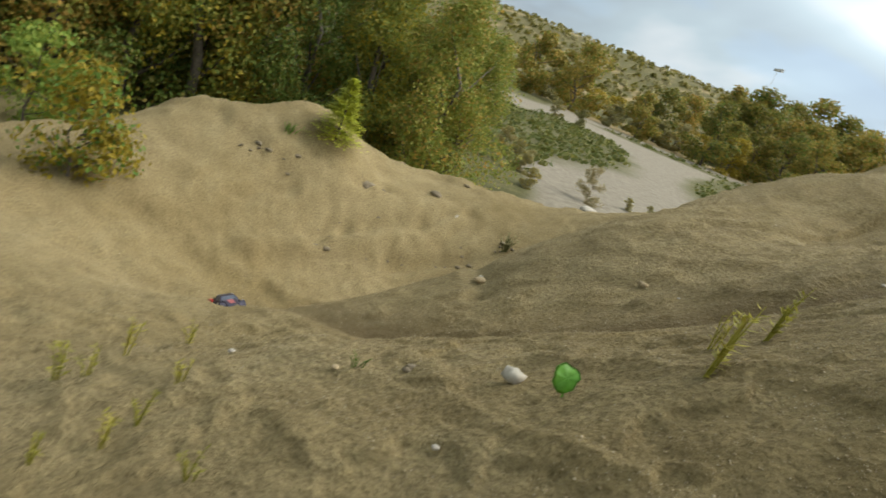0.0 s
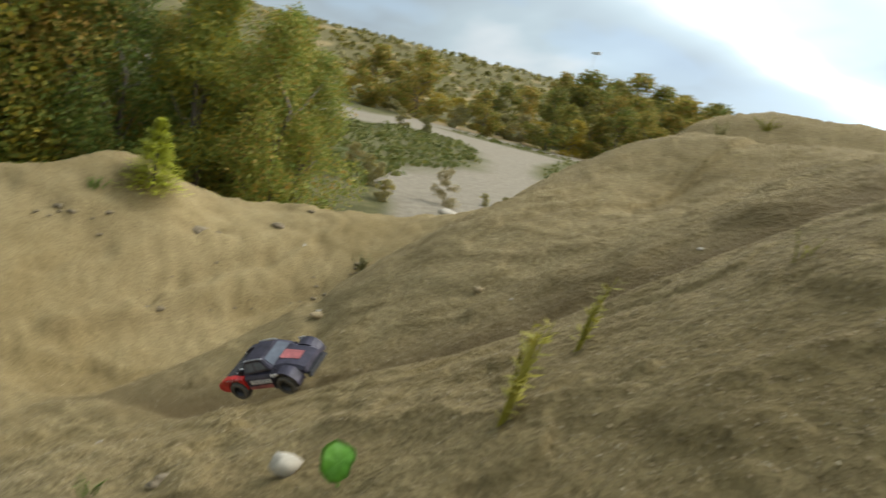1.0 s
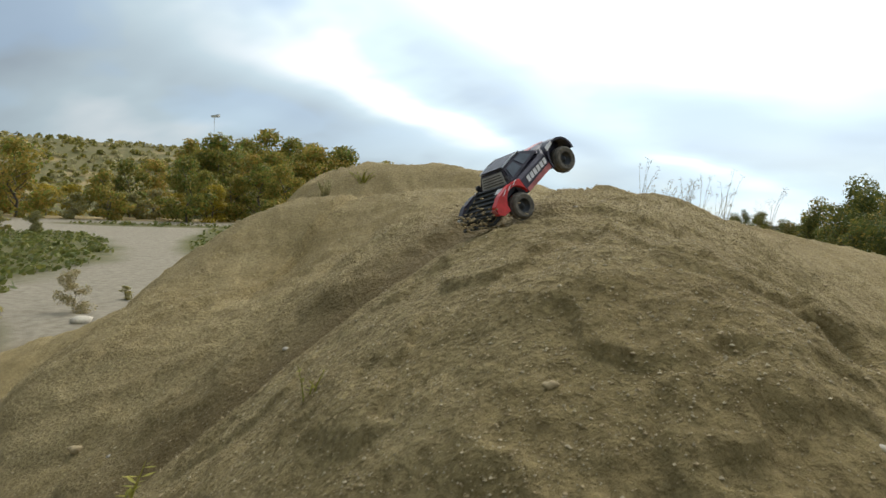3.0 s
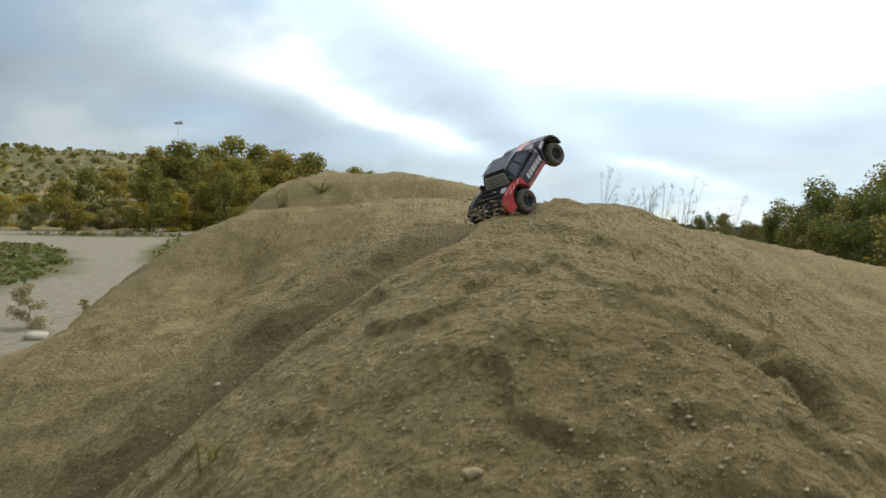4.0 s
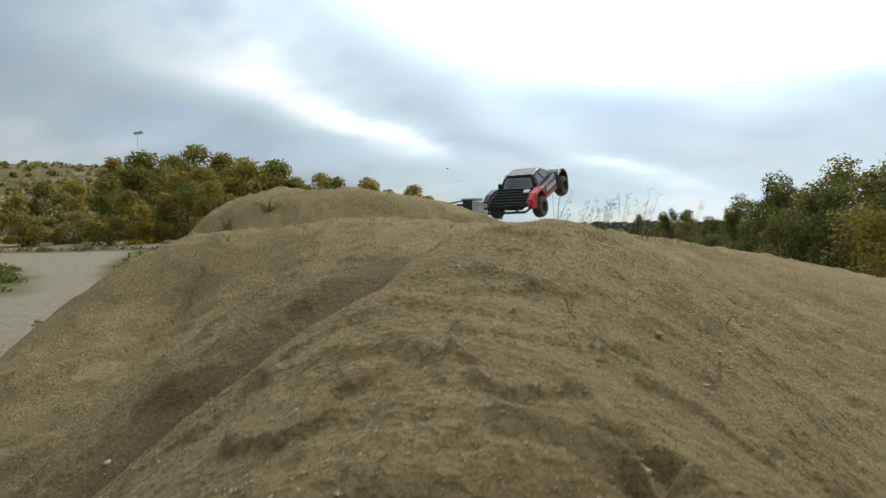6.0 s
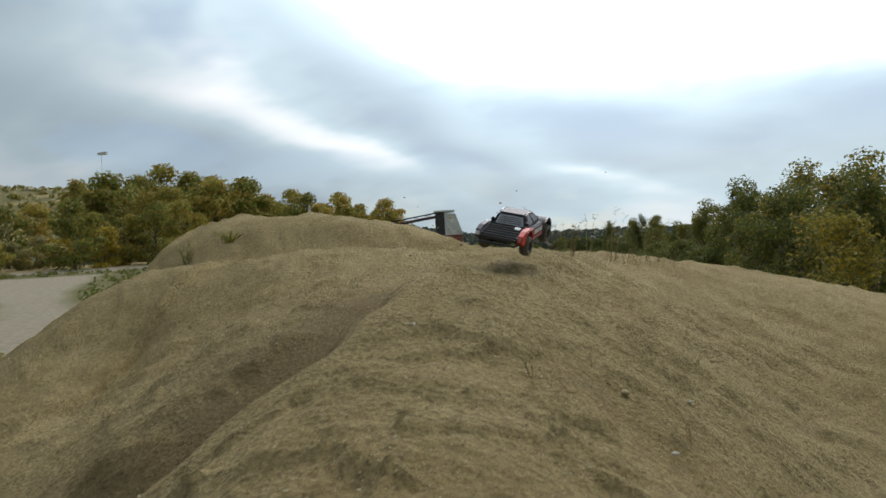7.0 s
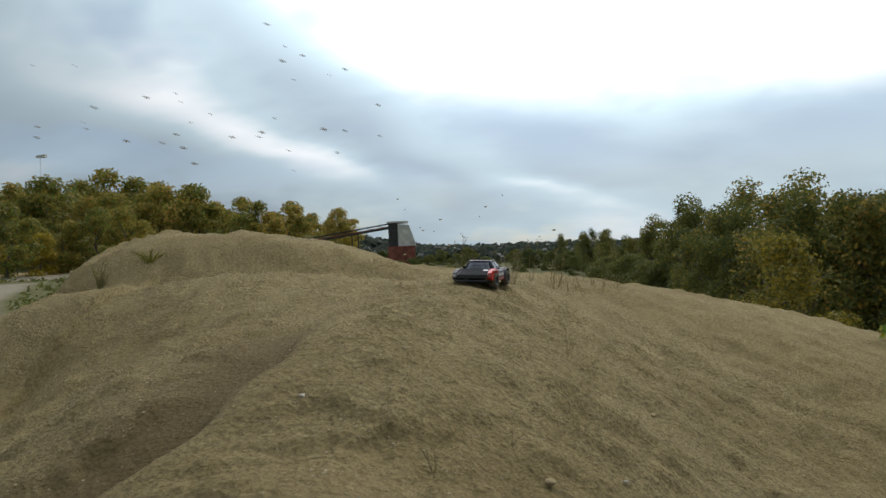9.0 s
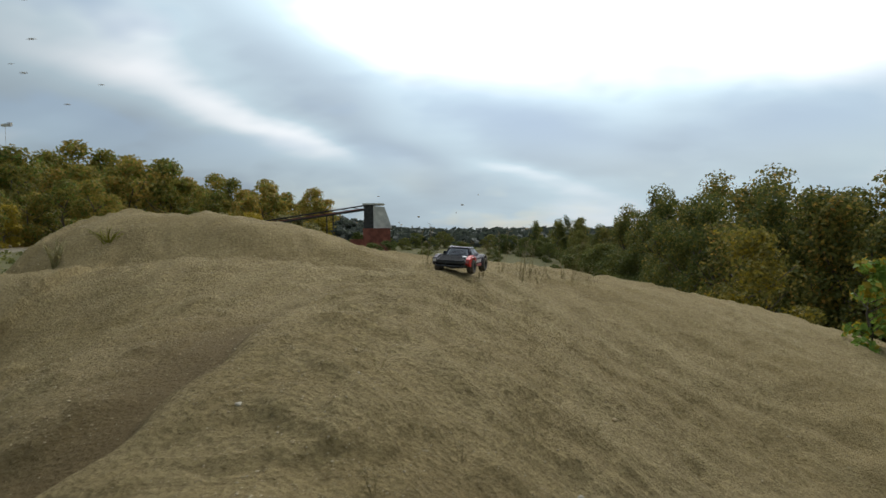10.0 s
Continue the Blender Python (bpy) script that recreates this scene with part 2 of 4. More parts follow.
VALLEY = (
    (-5, 3.5, 1.337),
    (-7.5, 5.5, -3.753),
    (-8, 2, -2.167),
    (-12, 4.5, 4.612),
    (-15, 8, -0.196),
    (-15, 2, 2.077),
    (-10, 9, 0.123),
    (-6, 11, 1.899),
    (0, 12, 0.817),
    (5, 14, 1.146),
    (-4, -1, -0.159),
    (0, -1.5, 0.141),
    (2, 0, 0.862),
    (-21, 10, 0.752),
    (-20, 4, -9.804),
    (0.8, 6.8, 2.589),
    (0.2, 4.4, -0.510),
)
# smaller humps and dips of the two ridges, and of the bank's top
HUMPS = (
    (-5.2, 8.2, -0.280),
    (-4.3, 8.8, 0.310),
    (-3.3, 9.1, 0.029),
    (-2.3, 9.2, -0.006),
    (-1.1, 9.3, 0.069),
    (0, 9.4, -0.251),
    (-3.6, 7.3, -0.064),
    (-2.4, 7.1, -0.055),
    (-1.2, 7, 0.083),
    (-0.2, 7.2, -0.175),
    (-3.3, 5.3, -0.371),
    (-2.3, 5.7, -0.030),
    (-1.4, 5.7, 0.127),
    (-0.5, 5.6, -0.055),
    (-4.6, 6.8, 0.251),
    (-3.6, 4.3, 0.077),
    (1.4, 6, -0.079),
    (2.6, 6.6, -0.113),
    (3.6, 7.2, 0.028),
    (0.9, 8, -0.127),
    (2.2, 4.6, 0.080),
    (3.2, 5.4, 0.041),
    (-2.5, 2.5, -0.015),
    (-2.8, 3.5, 0.124),
    (-4.4, 5.6, 0.172),
    (-5.6, 7.2, -0.915),
    (4.2, 6, 0.008),
    (4.8, 7.6, -0.062),
    (-1.8, 4.5, -0.016),
    (1.2, 9.2, 0.044),
    (0.5, 5.9, 0.035),
)
BANK = (
    (-12.6, 0.4, -0.191),
    (-12.5, 1.1, -0.046),
    (-12.4, 1.9, 0.066),
    (-12.3, 2.6, -0.095),
    (-12, 3.4, 0.004),
    (-11.7, 4.2, 0.070),
    (-11, 5.2, -0.408),
    (-10.3, 6.2, -0.102),
)
# the wheel track that leads up to the jump
TRACK = ((-7.2, 1.55), (-4.9, 1.62), (-3.1, 1.55), (-2.2, 1.85), (-1.4, 2.15), (-0.8, 2.5), (-0.45, 3.0), (-0.36, 3.6), (-0.42, 4.4), (-0.5, 5.3))


# rain gullies and the hollow between the near bank and the far hump: from, to, width, depth
GULLIES = ((-9.84, 2.18, -10.1, 3.23, 0.10, 0.12), (-9.23, 3.39, -9.48, 4.1, 0.11, 0.16), (-9.48, 4.1, -9.6, 5.6, 0.10, 0.12), (-9.6, 5.6, -9.83, 6.76, 0.10, 0.10), (-8.97, 2.26, -9.12, 3.29, 0.12, -0.12), (-9.12, 3.29, -9.27, 4.65, 0.12, -0.10),
           (-8.85, 4.9, -8.76, 6.24, 0.10, 0.12), (-10.6, 3.6, -10.75, 4.7, 0.12, 0.10), (-10.3, 4.4, -10.45, 5.1, 0.12, 0.12), (-10.95, 2.4, -10.95, 3.5, 0.12, 0.09),
           (0.34, 1.64, 0.44, 1.40, 0.045, 0.07), (1.30, 5.0, 1.65, 4.25, 0.06, 0.05), (1.65, 4.25, 1.85, 3.4, 0.06, 0.06), (-3.8, 7.4, -0.1, 7.3, 0.55, 0.30),
           (0.75, 1.2, 0.95, 2.3, 0.10, 0.06), (-5.6, 3.9, -3.9, 2.6, 0.10, 0.10), (-7.4, 4.6, -5.6, 3.9, 0.14, 0.12),
           (0.42, 5.3, 0.75, 7.0, 0.55, -0.04), (-12.4, 3.5, -12.0, 3.7, 0.9, -0.20), (-12.3, 2.7, -12.5, 2.75, 0.35, 0.20), (-12.2, 1.5, -12.4, 1.9, 1.0, -0.15), (-11.4, 6.4, -12.2, 5.9, 0.9, 0.30),
           (0.9, 5.9, 3.4, 5.2, 0.16, 0.05), (1.0, 6.5, 3.6, 5.9, 0.16, 0.05), (0.2, 3.6, 0.9, 4.7, 0.12, 0.03), (-1.6, 3.4, -0.9, 4.9, 0.2, -0.05), (-2.6, 4.4, -2.9, 5.6, 0.25, 0.07))


def step(a, b, x):
    t = np.clip((x - a) / (b - a), 0, 1)
    return t * t * (3 - 2 * t)


def track_distance(x, y):
    """The distance from the track and how far along it, 0 to 1; positive on its left side."""
    best, along, side = np.full(x.shape, 1e9), np.zeros(x.shape), np.zeros(x.shape)
    n = len(TRACK) - 1
    for i in range(n):
        (ax, ay), (bx, by) = TRACK[i], TRACK[i + 1]
        dx, dy = bx - ax, by - ay
        k = np.clip(((x - ax) * dx + (y - ay) * dy) / (dx * dx + dy * dy), 0, 1)
        d = np.hypot(x - ax - k * dx, y - ay - k * dy)
        s = np.sign(dx * (y - ay) - dy * (x - ax))
        near = d < best
        best, along, side = np.where(near, d, best), np.where(near, (i + k) / n, along), np.where(near, s, side)
    return best, along, side


def relief(x, y):
    """The ground's height, without its fine roughness."""
    x, y = np.asarray(x, float), np.asarray(y, float)
    z = -5 + 4.4 * np.exp(-((x - 1) ** 2 + (y - 6) ** 2) / 162)
    for cx, cy, h in CREST + VALLEY:
        r = 0.25 * math.hypot(cx, cy) + 0.5
        z = z + h * np.exp(-((x - cx) ** 2 + (y - cy) ** 2) / (2 * r * r))
    for bumps, r in ((HUMPS, 0.8), (BANK, 0.6)):
        for cx, cy, h in bumps:
            z = z + h * np.exp(-((x - cx) ** 2 + (y - cy) ** 2) / (2 * r * r))
    low = -5.1
    z = low + np.logaddexp(0, (z - low) * 4) / 4
    u = (y - x) / 1.414
    z = z + 0.055 * np.clip(u - 16, 0, 110) + 6 * step(138, 175, u) * step(0.0, 0.2, -x / np.maximum(np.abs(y), 1.0)) + 29 * step(185, 330, u) * step(0.12, 0.50, -x / np.maximum(np.abs(y), 1.0))
    d, along, side = track_distance(x, y)
    d = np.maximum(0, d + 0.022 * np.sin(6.1 * x + 9.3 * y) + 0.014 * np.sin(17.0 * y - 13.0 * x))
    fade = step(0.0, 0.25, along) * (1 - step(0.88, 1.0, along))
    # the groove: a broad shoulder on its left, a short steep wall with a raised lip on its right
    left = side >= 0
    z = z - fade * (0.060 * np.where(left, np.exp(-(d / 0.24) ** 2), np.exp(-(d / 0.085) ** 2)) - 0.022 * np.exp(-((d - 0.17) / 0.10) ** 2) * (1 - left) - 0.11 * np.exp(-((d - 0.80) / 0.42) ** 2) * left * step(0.30, 0.45, along))
    for ax, ay, bx, by, w, depth in GULLIES:
        dx, dy = bx - ax, by - ay
        k = np.clip(((x - ax) * dx + (y - ay) * dy) / (dx * dx + dy * dy), 0, 1)
        bend = 0.05 * np.sin(k * 9)
        z = z - depth * np.exp(-((np.hypot(x - ax - k * dx - bend, y - ay - k * dy)) / w) ** 2)
    r = np.hypot(x, y)
    z = z + 9 * (0.12 + 0.88 * step(-0.05, 0.16, -x / np.maximum(np.abs(y), 1.0))) * step(330, 900, r) * (0.65 + 0.35 * np.sin(np.arctan2(x, y) * 7 + 0.6))
    return z + LIFT


def ground_z(x, y):
    return float(relief(np.array([x]), np.array([y]))[0])


def roughness(px, py, r, d):
    """Crumbly unevenness of the near ground; r: distance from the middle, d: from the track."""
    a = noise.fractal((px * 1.3, py * 1.3, 3.1), 0.8, 2.1, 4)
    f = 0.040 * a * min(1.0, 0.5 + r / 6)
    if r < 17:
        c = noise.fractal((px * 7.0, py * 7.0, 0.4), 0.7, 2.2, 3)
        f += 0.012 * c + 0.011 * max(0.0, noise.noise((px * 17, py * 17, 5.0))) * (1 if r < 6 else 0.5)
        # small erosion steps that run across the slopes
        e = noise.noise((px * 0.9 + 0.35 * a, py * 2.1, 8.0))
        f += 0.022 * max(0.0, 1 - abs(e) * 9) * (1 if d > 0.3 else 0)
        # crumbled crusts: raised plates with steep broken edges
        g = noise.fractal((px * 2.6, py * 3.4, 12.0), 0.9, 2.1, 3)
        f += 0.022 * min(1.0, max(0.0, (g - 0.12) * 9)) * (1 if d > 0.25 else 0.2)
        if px < -2.8 and r > 4:
            # washed-out ledges on the bank across the hollow
            e = noise.noise(((-0.83 * px + 0.55 * py) * 0.75 + 0.25 * a, (0.55 * px + 0.83 * py) * 0.2, 21.0))
            f += (0.085 * min(1.0, max(0.0, e * 6)) - 0.03 * max(0.0, 1 - abs(e - 0.03) * 18)) * min(1.0, (r - 4) / 2)
    return f


def build_ground():
    rings, seg = 860, 760
    radii = 0.22 * np.exp(np.linspace(0, math.log(2600 / 0.22), rings))
    # finer toward the view: the turns are closer together ahead of the camera
    s = np.linspace(-1, 1, seg, endpoint=False)
    turn = math.pi * (0.72 * s + 0.28 * s ** 3) + radians(22)
    rr, tt = np.meshgrid(radii, turn, indexing="ij")
    x = (0.25 - rr * np.sin(tt)).ravel()
    y = (0.55 + rr * np.cos(tt)).ravel()
    z = relief(x, y)
    r = rr.ravel()
    d, along, side = track_distance(x, y)
    fine = np.zeros(len(x))
    for i in np.nonzero(r < 45)[0]:
        fine[i] = roughness(x[i], y[i], r[i], d[i])
    z = z + fine * (1 - 0.75 * np.exp(-(d / 0.22) ** 2))
    # tyre tread pressed into the track and into the bank ahead on the other side
    for tx, ty, bx, by in ((1.2, 4.6, 3.6, 4.2), (1.05, 5.0, 3.7, 4.75), (0.2, 5.0, -0.7, 4.6), (0.75, 3.4, 1.5, 5.6)):
        ux, uy = bx - tx, by - ty
        ln = math.hypot(ux, uy)
        k = ((x - tx) * ux + (y - ty) * uy) / ln
        w = ((x - tx) * -uy + (y - ty) * ux) / ln
        on = (k > 0) & (k < ln) & (abs(w) < 0.05)
        z = z - on * (0.012 + 0.008 * np.sin(k * 2 * math.pi / 0.05))
    # coarse lugs of the tracks that come down the far flank
    for tx, ty, bx, by in ((1.39, 5.47, 4.2, 6.9), (1.85, 5.5, 3.5, 5.75), (1.5, 5.0, 3.3, 5.1)):
        ux, uy = bx - tx, by - ty
        ln = math.hypot(ux, uy)
        k = ((x - tx) * ux + (y - ty) * uy) / ln
        w = ((x - tx) * -uy + (y - ty) * ux) / ln
        on = (k > 0) & (k < ln) & (abs(w) < 0.13)
        z = z - on * (0.012 + 0.016 * np.sin(k * 2 * math.pi / 0.15))
    verts = np.stack([x, y, z], 1)
    i, j = np.meshgrid(np.arange(rings - 1), np.arange(seg), indexing="ij")
    j2 = (j + 1) % seg
    faces = np.stack([i * seg + j, i * seg + j2, (i + 1) * seg + j2, (i + 1) * seg + j], -1).reshape(-1, 4)
    me = bpy.data.meshes.new("ground")
    me.vertices.add(len(verts) + 1)
    centre = (0.25, 0.55, ground_z(0.25, 0.55))
    me.vertices.foreach_set("co", np.concatenate([verts.ravel(), centre]))
    cap = [(len(verts), (k + 1) % seg, k) for k in range(seg)]
    nq = len(faces)
    me.loops.add(nq * 4 + seg * 3)
    me.loops.foreach_set("vertex_index", np.concatenate([faces[:, ::-1].ravel(), np.array(cap)[:, ::-1].ravel()]))
    me.polygons.add(nq + seg)
    me.polygons.foreach_set("loop_start", np.concatenate([np.arange(nq) * 4, nq * 4 + np.arange(seg) * 3]))
    me.polygons.foreach_set("use_smooth", [True] * (nq + seg))
    me.update(calc_edges=True)
    me.validate()
    u, v = (y - x) / 1.414, (x + y) / 1.414
    wob = np.array([noise.fractal((px * 0.07, py * 0.07, 1.0), 0.8, 2.0, 4) if q > 9 else 0.0 for px, py, q in zip(x, y, r)])
    low = (1 - step(1.2, 2.6, z - 0.055 * np.clip(u - 16, 0, 110)))
    gravel = low * step(22, 28, u) * (1 - step(112, 116, u)) * step(0.16, 0.30, -x / np.maximum(y, 1.0))
    # rough grass between the bare lanes of the floor
    turf = np.zeros(len(x))
    for cx, cy, ra, rb, t in ((-48, 42, 23, 9, 131), (-64, 80, 14, 4, 38), (-44, 70, 28, 6, 119), (-24, 16, 8, 4, 140), (-36, 26, 9, 3.5, 140), (-96, 74, 22, 8, 140)):
        c, sn = math.cos(radians(t)), math.sin(radians(t))
        a, b = (x - cx) * c + (y - cy) * sn, -(x - cx) * sn + (y - cy) * c
        turf = np.maximum(turf, 1 - step(0.75, 1.1, np.hypot(a / ra, b / rb) + 0.18 * wob))
    wild = np.maximum(step(128, 136, u), step(16, 24, x)) * step(-0.45, 0.1, wob + 0.15)
    wild = np.maximum(wild, step(14, 20, -x) * (1 - step(16, 22, u)))
    open_side = step(0.15, 0.3, -x / np.maximum(y, 1.0))
    wild = np.maximum(wild, step(50, 80, r) * (1 - open_side))
    hill = (step(180, 215, u) * 0.85 + step(300, 420, r) * 0.6) * open_side
    turf = np.clip(np.maximum(turf, wild) * (1 - 0.25 * hill * step(-0.1, 0.3, wob)), 0, 1)
    # mask of the groove's painted shade, wide on the left, narrow on the right
    track_shade = 0.95 * np.where(side >= 0, np.exp(-(d / 0.46) ** 2), np.exp(-(d / 0.09) ** 2)) * step(0.02, 0.20, along) * (1 - step(0.86, 0.99, along))
    for name, val in (("gravel", gravel), ("turf", turf), ("track_shade", track_shade)):
        a = me.attributes.new(name, "FLOAT", "POINT")
        a.data.foreach_set("value", np.concatenate([val, [0.0]]).astype(np.float32))
    me.materials.append(GROUND)
    return tagged(new("ground", me), "dry sandy gravel ground heaped into mounds", "ground", kind="structure")


build_ground()


# ---- trees ----
def crown_mesh(name, seed, height, width, cards, size, mat, low=0.05, lobes=16, mix=None):
    """Many small bent leaf clumps on uneven lobes, with gaps between them."""
    rnd = random.Random(seed)
    blobs = []
    for k in range(lobes):
        h = low + (1 - low) * (k + rnd.random()) / lobes
        spread = width * 0.5 * math.sin(math.pi * min(0.97, 0.18 + 0.80 * h)) ** 0.75
        a, q = rnd.uniform(0, 2 * math.pi), spread * rnd.uniform(0.25, 0.85)
        blobs.append((q * math.cos(a), q * math.sin(a), h * height * 0.93, width * rnd.uniform(0.13, 0.25), height * rnd.uniform(0.07, 0.14)))
    verts, faces = [], []
    for _ in range(cards):
        bx, by, bz, br, bh = rnd.choice(blobs)
        n = Vector((rnd.gauss(0, 1), rnd.gauss(0, 1), rnd.gauss(0.25, 1))).normalized()
        q = rnd.uniform(0.45, 1.08)
        p = Vector((bx + n.x * br * q, by + n.y * br * q, max(0.05, bz + n.z * bh * q)))
        n = (n + 0.7 * Vector((rnd.gauss(0, 1), rnd.gauss(0, 1), rnd.gauss(0.3, 1)))).normalized()
        t = n.orthogonal().normalized()
        t = Matrix.Rotation(rnd.uniform(0, 6.3), 3, n) @ t
        b = n.cross(t)
        s = size * rnd.uniform(0.6, 1.35)
        k = len(verts)
        verts += [p - t * s * 0.5, p + b * s * 0.33 + n * s * 0.10, p + t * s * 0.55, p - b * s * 0.33 + n * s * 0.10]
        faces.append((k, k + 1, k + 2, k + 3))
    me = mesh_from(name, verts, faces, mat)
    if mix:
        me.materials.append(mix)
        me.polygons.foreach_set("material_index", [1 if rnd.random() < 0.22 else 0 for _ in me.polygons])
    return me


def trunk_mesh(seed, height, girth, limbs=7, width=3.0):
    rnd = random.Random(seed)
    verts, faces = [], []
    bend = [(rnd.uniform(-0.04, 0.04) * height * k, rnd.uniform(-0.04, 0.04) * height * k, height * 0.8 * k / 4) for k in range(5)]
    bend[0] = (0, 0, -0.4)
    tube(verts, faces, bend, [girth * (1.15 - 0.22 * k) for k in range(5)], 8)
    for k in range(limbs):
        h = 0.12 + 0.6 * (k + rnd.random()) / limbs
        a = rnd.uniform(0, 6.3)
        p0 = Vector((0, 0, h * height * 0.8))
        w = width * 0.5 * rnd.uniform(0.5, 0.8)
        p1 = p0 + Vector((w * 0.5 * math.cos(a), w * 0.5 * math.sin(a), height * 0.08))
        p2 = p0 + Vector((w * math.cos(a), w * math.sin(a), height * 0.2))
        tube(verts, faces, [p0, p1, p2], [girth * 0.5, girth * 0.3, girth * 0.08], 5)
    return mesh_from("trunk", verts, faces, BARK, True)


def tree(name, label, seed, height, width, cards, size, mat, low=0.05, lobes=16, mix=None, girth=None, category="tree", group=""):
    root = tagged(new(name), label, category, group)
    for nm, me in (("trunk", trunk_mesh(seed, height, girth or height * 0.016, 7, width)), ("crown", crown_mesh("crown", seed + 1, height, width, cards, size, mat, low, lobes, mix))):
        new(nm, me).parent = root
    return root


def set_at(root, x, y, turn=0.0, size=1.0, sink=0.05):
    root.matrix_basis = pose(x, y, ground_z(x, y) - sink, 0, 0, turn) @ Matrix.Scale(size, 4)


def copies(protos, places):
    """places: x, y, size, which; the first use of each prototype is itself."""
    used = {}
    for k, (x, y, size, which) in enumerate(places):
        place = pose(x, y, ground_z(x, y) - 0.05, 0, 0, (k * 137.5) % 360)
        if which not in used:
            used[which] = size
            protos[which].matrix_basis = place @ Matrix.Scale(size, 4)
        else:
            copy_thing(protos[which], place @ Matrix.Scale(size / used[which], 4))


def plant_woods():
    rnd = random.Random(5)
    # the thicket of leafy trees behind the far mound
    near = [
        tree("tree", "dense green leafy tree beside the sand mound", 11, 8.2, 5.2, 15000, 0.13, LEAF_GREEN, 0.03, 26, LEAF_OLIVE, group="thicket trees"),
        tree("tree", "olive autumn tree in a dense thicket", 23, 9.0, 5.0, 15000, 0.13, LEAF_OLIVE, 0.03, 26, LEAF_GREEN, group="thicket trees"),
        tree("tree", "tall green tree with some yellowing leaves", 37, 9.6, 4.6, 15000, 0.13, LEAF_GREEN, 0.06, 24, LEAF_YELLOW, group="thicket trees"),
    ]
    spots = []
    for k in range(30):
        az = radians(57.5 + 46 * (k + 0.5 * rnd.random()) / 30)
        dist = (21.5, 24.5, 28.0)[k % 3] + rnd.uniform(-1, 1)
        high = 0.70 + 0.35 * float(step(64, 80, np.array(math.degrees(az))))
        spots.append((-dist * math.sin(az), dist * math.cos(az), rnd.uniform(0.92, 1.12) * high, (k * 2 + k // 3) % 3))
    spots.append((-17.0, 9.9, 0.86, 0))
    spots.append((-19.5, 8.6, 0.82, 2))
    copies(near, spots)
    # the wood on the other bank
    right = [
        tree("tree", "dark green leafy tree at the wood's edge", 51, 8.0, 5.0, 6500, 0.19, LEAF_DARK, 0.03, 22, LEAF_OLIVE, group="wood edge trees"),
        tree("tree", "green tree with browning leaves at the wood's edge", 63, 8.4, 4.6, 6500, 0.19, LEAF_DARK, 0.03, 22, LEAF_OLIVE, group="wood edge trees"),
        tree("tree", "slender pointed green tree at the wood's edge", 71, 8.8, 3.6, 6000, 0.18, LEAF_DARK, 0.05, 20, None, group="wood edge trees"),
        tree("shrub", "broad round bush at the wood's edge", 75, 4.2, 5.6, 4000, 0.22, LEAF_DARK, 0.0, 20, LEAF_DARK, 0.05, "shrub", "wood edge bushes"),
    ]
    spots = []
    for k in range(30):
        a, d = radians(10 - 27 * (k + rnd.random()) / 30), rnd.uniform(62, 125)
        spots.append((-d * math.sin(a), d * math.cos(a), rnd.uniform(0.5, 0.85), 3))
    for k in range(44):
        a, d = radians(-14 - 34 * (k + rnd.random()) / 44), rnd.uniform(24, 30) + 34 * (1 - k / 44) ** 2
        spots.append((0.45 - d * math.sin(a), 1.2 + d * math.cos(a), rnd.uniform(0.55, 1.0), 3))
    for k, (az, dist) in enumerate(((-9, 105), (-10, 92), (-11.5, 82), (-12.5, 76), (-14, 66), (-15.5, 60), (-17, 54), (-18.5, 49), (-20, 45), (-21.5, 41), (-23.5, 37), (-25.5, 34), (-28, 31), (-30.5, 29), (-33, 28), (-36, 27), (-39.5, 26), (-43, 25), (-47, 25), (-52, 25))):
        for row in range(3):
            a, d = radians(az + rnd.uniform(-0.7, 0.7)), dist * (1 + 0.13 * row)
            spots.append((0.45 - d * math.sin(a), 1.2 + d * math.cos(a), rnd.uniform(0.78, 1.1) * (0.86 + 0.03 * row) * (0.79 + 0.39 * float(step(9, 22, np.array(-az))) - 0.12 * float(step(30, 36, np.array(-az)))), 2 if rnd.random() < 0.1 else 3 if row == 0 and az > -19 else rnd.randrange(2)))
    copies(right, spots)
    gold = tree("tree", "golden yellow autumn tree before the green wood", 81, 5.6, 4.2, 7000, 0.14, LEAF_OLIVE, 0.02, 18, LEAF_YELLOW)
    set_at(gold, 9.9, 20.8, 0, 0.92)
    # the tree line beyond the quarry floor
    farther = [
        tree("tree", "far rounded green tree beyond the quarry floor", 91, 11, 9.5, 3800, 0.45, LEAF_OLIVE, 0.02, 18, LEAF_GREEN, group="tree line"),
        tree("tree", "far olive tree beyond the quarry floor", 95, 10, 9.0, 2600, 0.55, LEAF_OLIVE, 0.02, 16, LEAF_GREEN, group="tree line"),
        tree("shrub", "far yellowing shrub along the quarry road", 99, 6.0, 6.5, 1800, 0.42, LEAF_YELLOW, 0.02, 12, LEAF_OLIVE, category="shrub", group="road shrubs"),
        tree("shrub", "far dusty grey-green shrub along the quarry road", 103, 5.5, 7.0, 1800, 0.42, LEAF_DUSTY, 0.02, 12, LEAF_OLIVE, category="shrub", group="road shrubs"),
    ]
    spots = []
    for k in range(92):
        az = radians(10 + 46 * (k + rnd.random()) / 92)
        row = k % 4
        # the road's far edge crosses the view at about the same depth
        dist = (118, 132, 150, 172)[row] + rnd.uniform(-5, 5)
        dist /= max(0.72, math.cos(az - radians(32)))
        which = rnd.choice((2, 3, 3, 1, 0)) if row < 2 else rnd.choice((0, 0, 1))
        if math.degrees(az) > 37 and row > 1:
            continue
